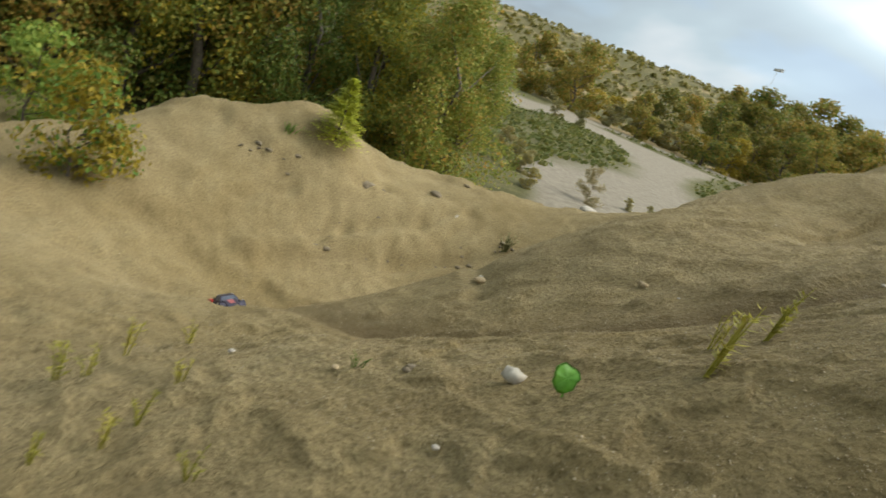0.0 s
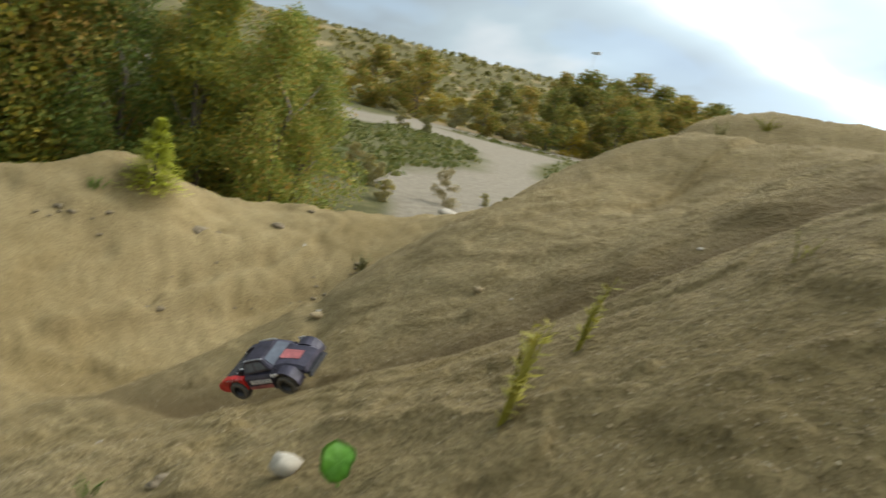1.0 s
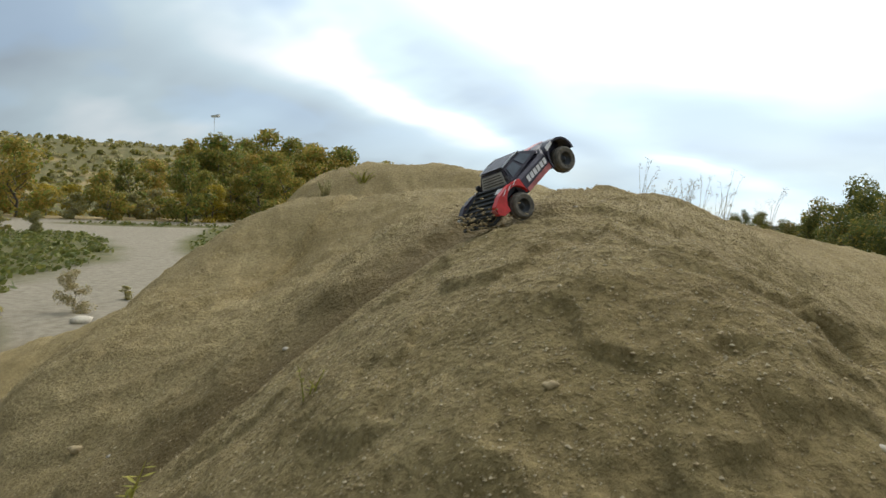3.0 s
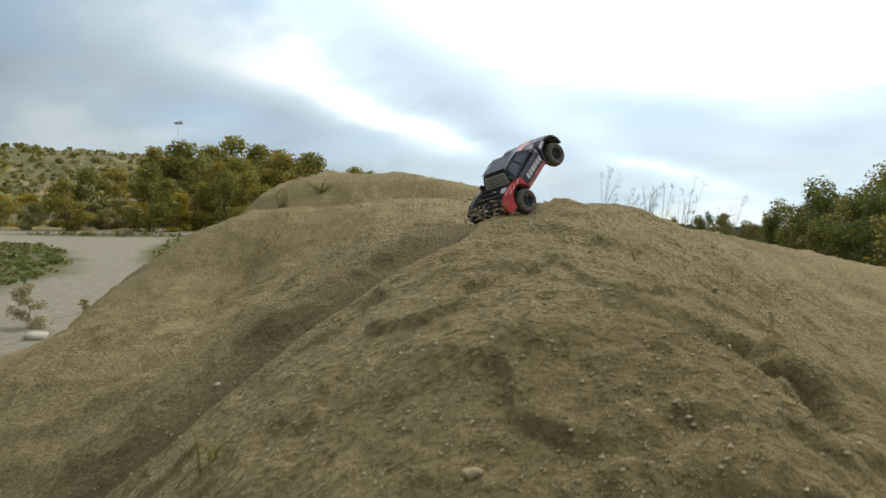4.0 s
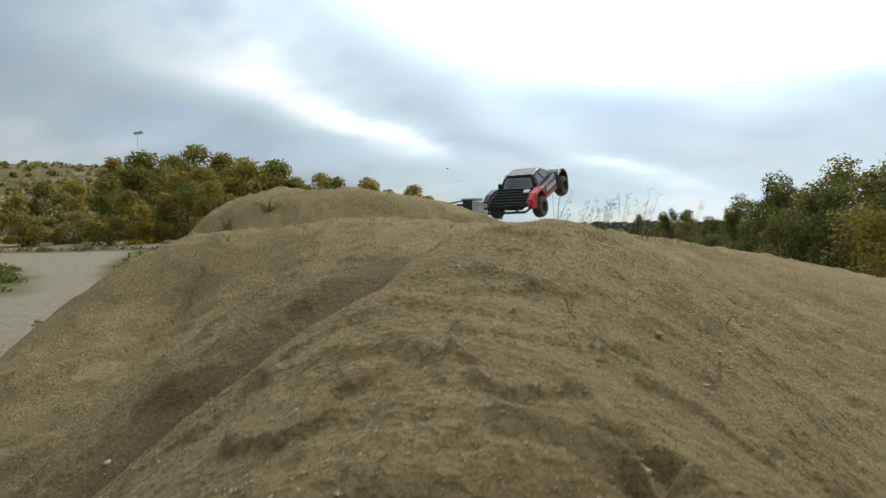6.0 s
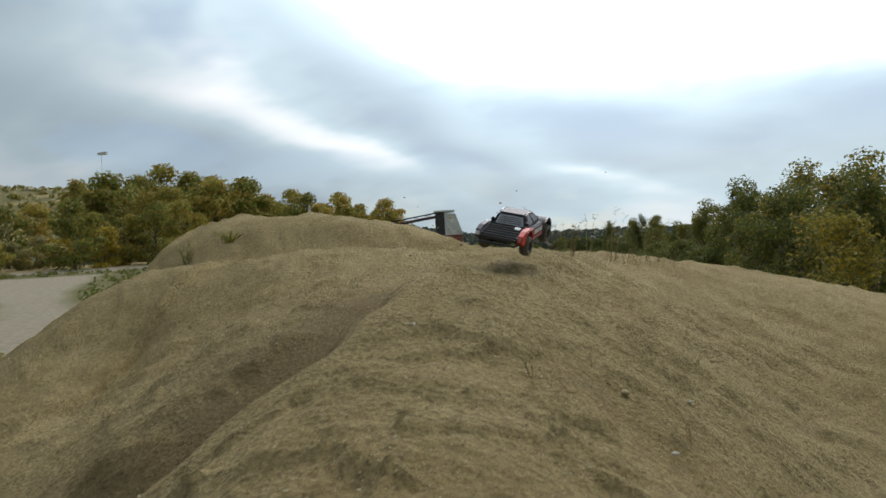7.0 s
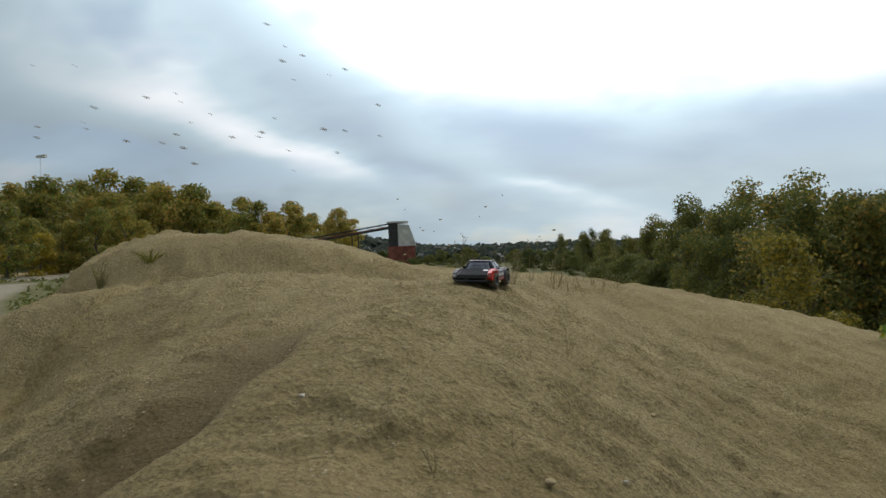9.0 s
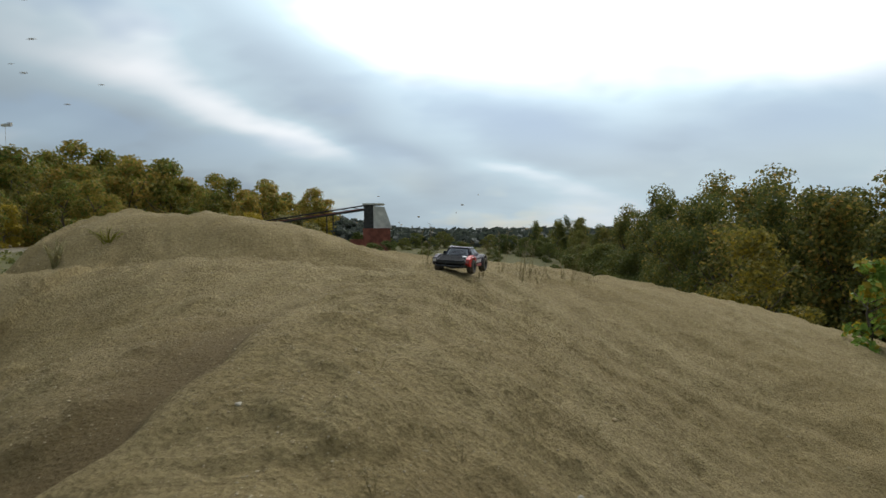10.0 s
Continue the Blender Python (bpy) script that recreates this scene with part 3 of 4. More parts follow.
        tall = 0.62 + 0.55 * min(1.0, math.degrees(az) / 26)
        spots.append((-dist * math.sin(az), dist * math.cos(az), rnd.uniform(0.75, 1.15) * (1.0 if row < 2 else 1.3 * tall), which))
    copies(farther, spots)


plant_woods()


# ---- stones, clods and grit on the slopes ----
def pebble(seed, size, rough=0.5, flat=0.55):
    rnd = random.Random(seed)
    bm = bmesh.new()
    bmesh.ops.create_icosphere(bm, subdivisions=2, radius=size / 2)
    off = Vector((rnd.uniform(0, 50), rnd.uniform(0, 50), rnd.uniform(0, 50)))
    for v in bm.verts:
        q = v.co * (2.4 / size) + off
        v.co *= 1 + rough * noise.noise(q) + 0.25 * noise.noise(q * 3)
        v.co.z *= flat
    return bm


def stone(name, label, x, y, size, mat, seed, sink=0.25, category="stone", group=""):
    bm = pebble(seed, size)
    me = bpy.data.meshes.new(name)
    for f in bm.faces:
        f.smooth = True
    bm.to_mesh(me)
    bm.free()
    me.materials.append(mat)
    ob = tagged(new(name, me), label, category, group)
    ob.matrix_basis = pose(x, y, ground_z(x, y) + size * (0.3 - sink), 0, 0, seed * 77 % 360)
    return ob


stone("stone", "cream coloured stone lying on the slope", -1.44, 0.73, 0.088, STONE, 3, 0.05)
stone("stone", "flat pale stone lying in the hollow", -9.78, 6.49, 0.24, STONE, 4, 0.15)
stone("boulder", "pale weathered boulder on the quarry floor", -20.5, 21.4, 0.85, STONE, 5, category="boulder")
for k, (x, y, s) in enumerate(((0.06, 1.40, 0.030), (0.09, 1.57, 0.026), (0.33, 1.33, 0.036), (0.42, 1.12, 0.028), (-0.2, 1.8, 0.026), (0.7, 2.6, 0.030),
                              (-0.85, 2.0, 0.04), (0.15, 2.2, 0.028), (0.9, 3.2, 0.03), (-1.3, 2.6, 0.05), (-2.2, 2.6, 0.06), (0.2, 3.3, 0.03), (1.3, 3.0, 0.035), (-0.1, 3.0, 0.032),
                              (-2.6, 0.2, 0.05), (-3.4, 1.0, 0.06), (-1.2, 0.3, 0.035), (-4.4, 3.0, 0.09), (0.55, 1.75, 0.025))):
    stone("stone", "small pale stone bedded in the sandy slope", x, y, 0.7 * s, STONE, 20 + k, 0.1, group="bedded stones")
for k, (x, y, s) in enumerate(((-1.95, 0.36, 0.06), (-5.2, 3.6, 0.12), (-6.4, 4.4, 0.16), (-4.3, 2.9, 0.11), (0.36, 1.60, 0.05), (0.43, 1.42, 0.06), (0.2, 2.45, 0.05), (-0.05, 1.15, 0.05), (0.62, 2.9, 0.05),
                              (-8.2, 3.4, 0.22), (-9.4, 3.9, 0.25), (-7.4, 4.9, 0.2), (-3.4, 2.5, 0.09), (-2.7, 2.9, 0.08), (1.25, 4.1, 0.05))):
    stone("earth_clod", "dry crumbly clod of brown earth", x, y, 0.6 * s if x > -2 else s, CLOD, 60 + k, 0.1, "clod", "earth clods")

DARK_EARTH = plain("dark_earth", (0.17, 0.132, 0.076), 0.95, 0, 40, 0.35, 0.8)


def clod_patches():
    """Crumbs of darker earth broken out of the bank: middle, spread, count, size."""
    rnd = random.Random(58)
    for x, y, spread, count, size in ((-10.4, 4.7, 0.34, 14, 0.15), (-10.4, 4.75, 0.12, 6, 0.26), (-10.8, 3.2, 0.32, 12, 0.12), (-10.75, 2.65, 0.25, 7, 0.11), (-10.43, 5.3, 0.14, 4, 0.14),
                                      (-10.46, 6.25, 0.08, 3, 0.17), (-10.9, 7.2, 0.1, 2, 0.14), (-9.4, 3.6, 0.22, 5, 0.16), (-10.1, 4.2, 0.3, 5, 0.11), (-9.5, 4.7, 0.3, 6, 0.09),
                                      (-9.0, 4.8, 0.4, 9, 0.08), (-8.7, 5.95, 0.2, 6, 0.10), (-8.6, 3.4, 0.3, 6, 0.08), (-4.5, -0.25, 0.42, 14, 0.07), (-1.81, 0.57, 0.05, 5, 0.035), (-8.7, 7.1, 0.2, 5, 0.10)):
        for _ in range(count):
            px, py = rnd.gauss(x, spread * 0.6), rnd.gauss(y, spread)
            stone("earth_clod", "dark crumbled clod of earth on the sandy bank", px, py, size * rnd.uniform(0.5, 1.3), DARK_EARTH, rnd.randrange(900), 0.08, "clod", "bank clods")


clod_patches()


GRIT = plain("dusty_gravel", (0.40, 0.325, 0.195), 0.95, 0, 30, 0.35, 0.5)


def scatter_grit():
    """Loose gravel and crumbs over the near slopes."""
    rnd = np.random.RandomState(9)
    count = 85000
    dist = 0.35 + 8.6 * rnd.rand(count) ** 1.6
    turn = np.radians(rnd.uniform(-48, 98, count))
    x, y = 0.15 - dist * np.sin(turn), 0.35 + dist * np.cos(turn)
    d, along, side = track_distance(x, y)
    keep = (d > 0.17) | (rnd.rand(count) < 0.3)
    keep &= np.array([noise.noise((px * 0.9, py * 0.9, 2.0)) > -0.15 for px, py in zip(x, y)]) | (rnd.rand(count) < 0.35)
    x, y, d, dist = x[keep], y[keep], d[keep], dist[keep]
    r = np.hypot(x - 0.25, y - 0.55)
    z = relief(x, y) + np.array([roughness(*q) for q in zip(x, y, r, d)]) * (1 - 0.6 * np.exp(-(d / 0.16) ** 2))
    n = len(x)
    size = (0.0022 + 0.0034 * rnd.rand(n) ** 8) * (1 + 0.16 * dist)
    # six corners a crumb, each pushed in or out
    corner = np.array([(1, 0, 0), (-1, 0, 0), (0, 1, 0), (0, -1, 0), (0, 0, 1), (0, 0, -1)], float)
    tri = np.array([(0, 2, 4), (2, 1, 4), (1, 3, 4), (3, 0, 4), (2, 0, 5), (1, 2, 5), (3, 1, 5), (0, 3, 5)])
    c = corner[None] * rnd.uniform(0.45, 1.1, (n, 6, 1)) * size[:, None, None] * (1, 1, 0.75)
    a = rnd.uniform(0, 6.3, n)
    ca, sa = np.cos(a)[:, None], np.sin(a)[:, None]
    verts = np.stack([c[..., 0] * ca - c[..., 1] * sa + x[:, None], c[..., 0] * sa + c[..., 1] * ca + y[:, None], c[..., 2] + z[:, None] + 0.2 * size[:, None]], -1)
    pale = rnd.rand(n) < 0.4
    for pick, mat, lab in ((pale, GRIT, "pale loose gravel on the sandy slope"), (~pale, CLOD, "brown crumbs of earth on the sandy slope")):
        v = verts[pick].reshape(-1, 3)
        f = (tri[None] + 6 * np.arange(pick.sum())[:, None, None]).reshape(-1, 3)
        tagged(new("gravel", mesh_from("gravel", v.tolist(), f.tolist(), mat)), lab, "gravel", kind="stuff")


scatter_grit()


# ---- weeds, tufts and shrubs ----
def blade_tuft(name, label, x, y, height, count, spread, mat, seed, lean=(0, 0), width=0.006, leaves=0, category="grass", group="", tips=False):
    """Thin bent blades or stalks out of one root."""
    rnd = random.Random(seed)
    verts, faces = [], []
    for _ in range(count):
        a, h = rnd.uniform(0, 6.3), height * rnd.uniform(0.55, 1.0)
        out = spread * rnd.uniform(0.2, 1.0)
        root = Vector((rnd.gauss(0, 0.12), rnd.gauss(0, 0.12), 0)) * spread
        tip = root + Vector((out * math.cos(a) + lean[0] * h, out * math.sin(a) + lean[1] * h, h))
        mid = root.lerp(tip, 0.5) + Vector((0, 0, 0.10 * h))
        tube(verts, faces, [root - Vector((0, 0, 0.02)), mid, tip], [width * 0.5, width * 0.4, width * 0.12], 4)
        for k in range(leaves):
            p = root.lerp(mid, 0.2 + 1.6 * rnd.random() * 0.5) if k % 2 else mid.lerp(tip, rnd.random())
            w = rnd.uniform(0, 6.3)
            o = Vector((math.cos(w), math.sin(w), rnd.uniform(0.1, 0.9))).normalized()
            q = o.cross(Vector((0, 0, 1))).normalized()
            ll = height * rnd.uniform(0.10, 0.18)
            b = len(verts)
            verts += [p, p + o * ll * 0.5 + q * ll * 0.17, p + o * ll, p + o * ll * 0.5 - q * ll * 0.17]
            faces.append((b, b + 1, b + 2, b + 3))
        if tips:
            for k in range(4):
                o = Vector((rnd.gauss(0, 1), rnd.gauss(0, 1), rnd.uniform(0, 1))).normalized() * height * 0.07
                p = mid.lerp(tip, 0.7 + 0.1 * k)
                tube(verts, faces, [p, p + o], [width * 0.3, width * 0.6], 4)
    me = mesh_from(name, verts, faces, mat)
    ob = tagged(new(name, me), label, category, group)
    ob.matrix_basis = pose(x, y, ground_z(x, y))
    return ob


# stems with narrow yellowing leaves beside the camera
blade_tuft("weed", "leaning yellow-green weed stem on the slope", -0.93, 0.87, 0.30, 4, 0.02, WEED, 1, (-0.05, 0.35), 0.008, 16, "weed")
blade_tuft("weed", "bushy yellow-green weed with narrow leaves", -1.13, 1.20, 0.17, 5, 0.05, WEED, 2, (0, 0.1), 0.006, 10, "weed")
blade_tuft("weed", "tall slanting yellow-green weed on the slope", -1.04, 1.30, 0.24, 4, 0.02, WEED, 3, (0.05, 0.35), 0.007, 14, "weed")
blade_tuft("weed", "small yellow-green weed on the bank", -0.62, 1.42, 0.10, 3, 0.03, WEED, 4, (0, 0.2), 0.005, 8, "weed")
for k, (x, y, h) in enumerate(((-2.40, -0.50, 0.26), (-2.40, -0.40, 0.18), (-2.92, -0.18, 0.22), (-1.86, -0.31, 0.15), (-1.78, -0.42, 0.15), (-1.46, -0.25, 0.12), (-1.76, -0.60, 0.14), (-3.0, 0.12, 0.18), (-2.1, -0.15, 0.16))):
    blade_tuft("weed", "small yellowing weed in dry sandy ground", x, y, h, 4, 0.05, WEED, 10 + k, (0, 0), 0.006, 9, "weed", "yellow weeds")
blade_tuft("weed", "little green plant beside a dark clod", -1.90, 0.42, 0.07, 5, 0.05, LEAF_FRESH, 30, (0, 0), 0.006, 5, "weed")
blade_tuft("grass_tuft", "green tuft in a crack of the slope", -8.6, 6.9, 0.42, 16, 0.22, LEAF_DUSTY, 31, (0, 0), 0.018, 8, "grass")
blade_tuft("grass_tuft", "yellowish tuft growing on the crest", -3.5, 7.72, 0.30, 18, 0.14, LEAF_DUSTY, 32, (0, 0), 0.012, 6, "grass")
blade_tuft("grass_tuft", "yellowish tuft on the far mound's top", -3.05, 7.9, 0.16, 22, 0.22, WEED, 33, (0, 0), 0.010, 6, "grass")
blade_tuft("grass_tuft", "little green tuft on the sand mound", -11.0, 3.17, 0.30, 16, 0.20, LEAF_FRESH, 34, (0, 0), 0.02, 10, "grass")
for k in range(22):
    rnd = random.Random(200 + k)
    x = 0.45 + 1.75 * k / 21 + rnd.uniform(-0.12, 0.12)
    y = 5.7 + 1.5 * x + rnd.uniform(-0.4, 0.4)
    blade_tuft("grass_tuft", "tall dry grass stalks on the crest", x, y, 0.16 + 0.42 * rnd.random() ** 1.8, 6, 0.12, STRAW, 210 + k, (0.16, 0), 0.0032, 0, "grass", "crest stalks", True)
for k, (x, y, h) in enumerate(((0.52, 3.0, 0.10), (0.78, 3.35, 0.12), (0.48, 4.35, 0.13), (1.05, 3.7, 0.12), (0.66, 3.9, 0.12), (0.3, 2.7, 0.09), (0.9, 4.4, 0.14), (1.2, 4.9, 0.14), (0.55, 4.9, 0.12), (0.05, 3.7, 0.08),
                             (-2.55, 3.2, 0.16), (-0.9, 2.9, 0.07), (1.5, 3.5, 0.12), (0.25, 3.4, 0.09), (0.8, 2.8, 0.10))):
    blade_tuft("dry_weed", "thin dead weed stems in the gravel", x, y, 0.75 * h, 5, h * 0.6, STRAW, 240 + k, (0.1, 0), 0.0022, 0, "weed", "dead weeds", True)


def big_leaf():
    """One broad rounded leaf on a short stem, ribbed and slightly cupped."""
    root = tagged(new("broad_leaf"), "broad bright green leaf growing by a stone", "plant")
    bm = bmesh.new()
    n, m = 18, 5
    rows = [[bm.verts.new((0, 0, 0))]]
    for j in range(1, m + 1):
        q = j / m
        ring = []
        for k in range(n):
            a = 2 * math.pi * k / n
            r = 0.047 * q * (1 - 0.35 * max(0, math.cos(a)) ** 6) * (1 + 0.10 * math.sin(a * 3 + 1) + 0.05 * math.sin(a * 7))
            ring.append(bm.verts.new((r * math.cos(a), r * math.sin(a), 0.016 * q * q * math.cos(a * 2) + 0.005 * math.sin(a * 6) * q)))
        rows.append(ring)
    for k in range(n):
        bm.faces.new((rows[0][0], rows[1][k], rows[1][(k + 1) % n]))
        for j in range(1, m):
            bm.faces.new((rows[j][k], rows[j + 1][k], rows[j + 1][(k + 1) % n], rows[j][(k + 1) % n]))
    bmesh.ops.solidify(bm, geom=bm.faces[:], thickness=0.0012)
    bmesh.ops.transform(bm, matrix=pose(0, 0, 0.065, 58, 0, 35), verts=bm.verts)
    part("leaf_blade", bm, LEAF_BRIGHT, root, smooth=True)
    part("stem", rod_mesh([(0.01, 0.01, -0.02), (0.005, 0.0, 0.03), (0, 0, 0.062)], 0.0035), LEAF_BRIGHT, root)
    root.matrix_basis = pose(-1.22, 0.71, ground_z(-1.22, 0.71))


def rod_mesh(points, radius):
    verts, faces = [], []
    tube(verts, faces, points, [radius] * len(points), 6)
    bm = bmesh.new()
    vs = [bm.verts.new(v) for v in verts]
    for f in faces:
        bm.faces.new([vs[i] for i in f])
    return bm


LEAF_BRIGHT = plain("bright_leaf", (0.19, 0.44, 0.05), 0.45, 0, 40, 0.2)
big_leaf()


LEAF_FIR = leaf_material("yellow_green_needles", [(0.0, (0.30, 0.34, 0.035)), (0.6, (0.50, 0.52, 0.06)), (1.0, (0.64, 0.60, 0.08))])


def fir():
    root = tagged(new("fir_sapling"), "small yellow-green fir sapling on the sand mound", "tree")
    rnd = random.Random(41)
    verts, faces = [], []
    for k in range(3200):
        h = rnd.random() ** 1.3
        r = 0.50 * (1 - h) ** 0.8 * (0.75 + 0.25 * math.cos(h * 40)) * rnd.uniform(0.3, 1)
        a = rnd.uniform(0, 6.3)
        p = Vector((r * math.cos(a), r * math.sin(a), 0.06 + 0.9 * h - 0.12 * r))
        o = Vector((math.cos(a), math.sin(a), rnd.uniform(-0.2, 0.6))).normalized()
        q = o.cross(Vector((0, 0, 1))).normalized()
        s, b = rnd.uniform(0.05, 0.10), len(verts)
        verts += [p, p + o * s * 0.5 + q * s * 0.22, p + o * s, p + o * s * 0.5 - q * s * 0.22]
        faces.append((b, b + 1, b + 2, b + 3))
    new("needles", mesh_from("needles", verts, faces, LEAF_FIR)).parent = root
    tv, tf = [], []
    tube(tv, tf, [(0, 0, -0.1), (0, 0, 0.5), (0, 0, 0.95)], [0.025, 0.015, 0.004], 6)
    new("trunk", mesh_from("trunk", tv, tf, BARK)).parent = root
    set_at(root, -10.95, 4.05, 0, 1.22, -0.05)


fir()
shrub = tree("shrub", "loose yellow-leaved shrub beside the sand mound", 141, 1.75, 2.0, 2400, 0.085, LEAF_YELLOW, 0.02, 18, LEAF_FRESH, 0.025, "shrub")
set_at(shrub, -9.6, -0.05)
shrub = tree("shrub", "fresh green bush behind the mound", 143, 2.6, 2.6, 2200, 0.12, LEAF_FRESH, 0.02, 14, None, 0.03, "shrub")
set_at(shrub, -16.5, -0.6)
floor_bush = [
    tree("shrub", "pale dusty bush at the edge of the quarry floor", 411, 1.3, 1.2, 5000, 0.05, LEAF_DUSTY, 0.0, 14, LEAF_OLIVE, 0.02, "shrub", "floor shrubs"),
    tree("shrub", "dry yellowish bush on the quarry floor", 417, 1.1, 1.2, 2000, 0.07, LEAF_DUSTY, 0.0, 12, LEAF_YELLOW, 0.02, "shrub", "floor shrubs")]
copies(floor_bush, [(-23.2, 27.0, 0.7, 1), (-22.6, 28.2, 0.6, 0), (-25.5, 21.0, 1.1, 0), (-28, 22.2, 1.3, 1), (-31, 23.5, 1.2, 0), (-60, 56, 2.0, 0), (-64, 55, 2.2, 1), (-22.5, 19.2, 1.0, 1)])
shrub = tree("shrub", "leafy light green bush at the mound's foot", 147, 0.95, 0.9, 700, 0.085, LEAF_FRESH, 0.02, 10, LEAF_YELLOW, 0.012, "shrub")
set_at(shrub, 5.5, 8.7, 0, 1.15)


# dark leaves with the blue of distance haze mixed into their colour
FAR_WOOD_HAZED = leaf_material("hazed_far_wood_leaves", [(0.0, (0.052, 0.067, 0.055)), (1.0, (0.098, 0.109, 0.075))])


def floor_scrub():
    """Low dry scrub on the rough patches of the quarry floor: middle, half length, half width, turn, count."""
    rnd = random.Random(61)
    verts, faces = [], []
    for cx, cy, ra, rb, way, count in ((-48, 42, 21, 7.5, 131, 420), (-44, 70, 24, 4.5, 119, 160), (-64, 80, 12, 3, 38, 50), (-30, 23, 7, 2.5, 140, 60)):
        c, sn = math.cos(radians(way)), math.sin(radians(way))
        for _ in range(count):
            a, q = rnd.uniform(0, 6.3), math.sqrt(rnd.random())
            u, v, s = ra * q * math.cos(a), rb * q * math.sin(a), rnd.uniform(0.25, 0.75)
            x, y = cx + u * c - v * sn, cy + u * sn + v * c
            z = ground_z(x, y)
            for _ in range(9):
                n = Vector((rnd.gauss(0, 1), rnd.gauss(0, 1), abs(rnd.gauss(0, 1)))).normalized()
                p = Vector((x, y, z)) + Vector((n.x * s, n.y * s, n.z * s * 0.7))
                t = (n + 0.6 * Vector((rnd.gauss(0, 1), rnd.gauss(0, 1), rnd.gauss(0, 1)))).orthogonal().normalized()
                w, k = n.cross(t), len(verts)
                verts += [p - t * s * 0.4, p + w * s * 0.28, p + t * s * 0.4, p - w * s * 0.28]
                faces.append((k, k + 1, k + 2, k + 3))
    tagged(new("floor_scrub", mesh_from("floor_scrub", verts, faces, LEAF_DARK)), "low dry olive scrub on the quarry floor", "scrub", kind="stuff")


floor_scrub()
shrub = tree("shrub", "tall pale wispy shrub at the edge of the quarry floor", 415, 2.0, 1.7, 2600, 0.075, STRAW, 0.0, 18, LEAF_DUSTY, 0.02, "shrub")
set_at(shrub, -22.5, 23.1)


def far_scrub():
    """Scrub and woods that cover the far slopes."""
    rnd = random.Random(77)
    for lab, mat, az0, az1, d0, d1, count, size in (("sparse olive scrub on the far pale hillside", LEAF_OLIVE, 14, 66, 190, 420, 1200, 1.5), ("dark woods on the far ridge, tinted for haze", FAR_WOOD_HAZED, -40, 18, 420, 1000, 4200, 4.5), ("dark woods in the far valley", FAR_WOOD_HAZED, -16, 13, 130, 330, 2200, 2.2), ("dusty scrub along the far slope", LEAF_DUSTY, 10, 66, 175, 400, 1000, 1.4)):
        pts = []
        for _ in range(count):
            a, d = radians(rnd.uniform(az0, az1)), d0 + (d1 - d0) * rnd.random()
            pts.append((-d * math.sin(a), d * math.cos(a), rnd.uniform(0.5, 1.3) * size))
        arr = np.array(pts)
        zs = relief(arr[:, 0], arr[:, 1])
        verts, faces = [], []
        for (x, y, s), z in zip(pts, zs):
            for _ in range(14):
                n = Vector((rnd.gauss(0, 1), rnd.gauss(0, 1), abs(rnd.gauss(0, 1)))).normalized()
                p = Vector((x, y, z)) + Vector((n.x * s * 0.8, n.y * s * 0.8, n.z * s))
                n = (n + 0.5 * Vector((rnd.gauss(0, 1), rnd.gauss(0, 1), rnd.gauss(0, 1)))).normalized()
                t = n.orthogonal().normalized()
                b, q, k = n.cross(t), s * 0.5, len(verts)
                verts += [p - t * q, p + b * q * 0.7, p + t * q, p - b * q * 0.7]
                faces.append((k, k + 1, k + 2, k + 3))
        tagged(new("far_scrub", mesh_from("far_scrub", verts, faces, mat)), lab, "woods", kind="stuff")


far_scrub()


# ---- the gravel works and the mast ----
RUST = plain("rusty_sheet", (0.25, 0.078, 0.05), 0.85, 0.0, 0.9, 0.45)
PALE_SHEET = plain("pale_sheet_metal", (0.62, 0.60, 0.55), 0.75, 0.0, 0.8, 0.3)
DARK_STEEL = plain("dark_steel", (0.05, 0.048, 0.045), 0.7, 0.3, 2.0, 0.4)


def solid(corners):
    """A solid on eight corners: four low, four high."""
    bm = bmesh.new()
    v = [bm.verts.new(c) for c in corners]
    for f in ((3, 2, 1, 0), (4, 5, 6, 7), (0, 1, 5, 4), (1, 2, 6, 5), (2, 3, 7, 6), (3, 0, 4, 7)):
        bm.faces.new([v[i] for i in f])
    return bm


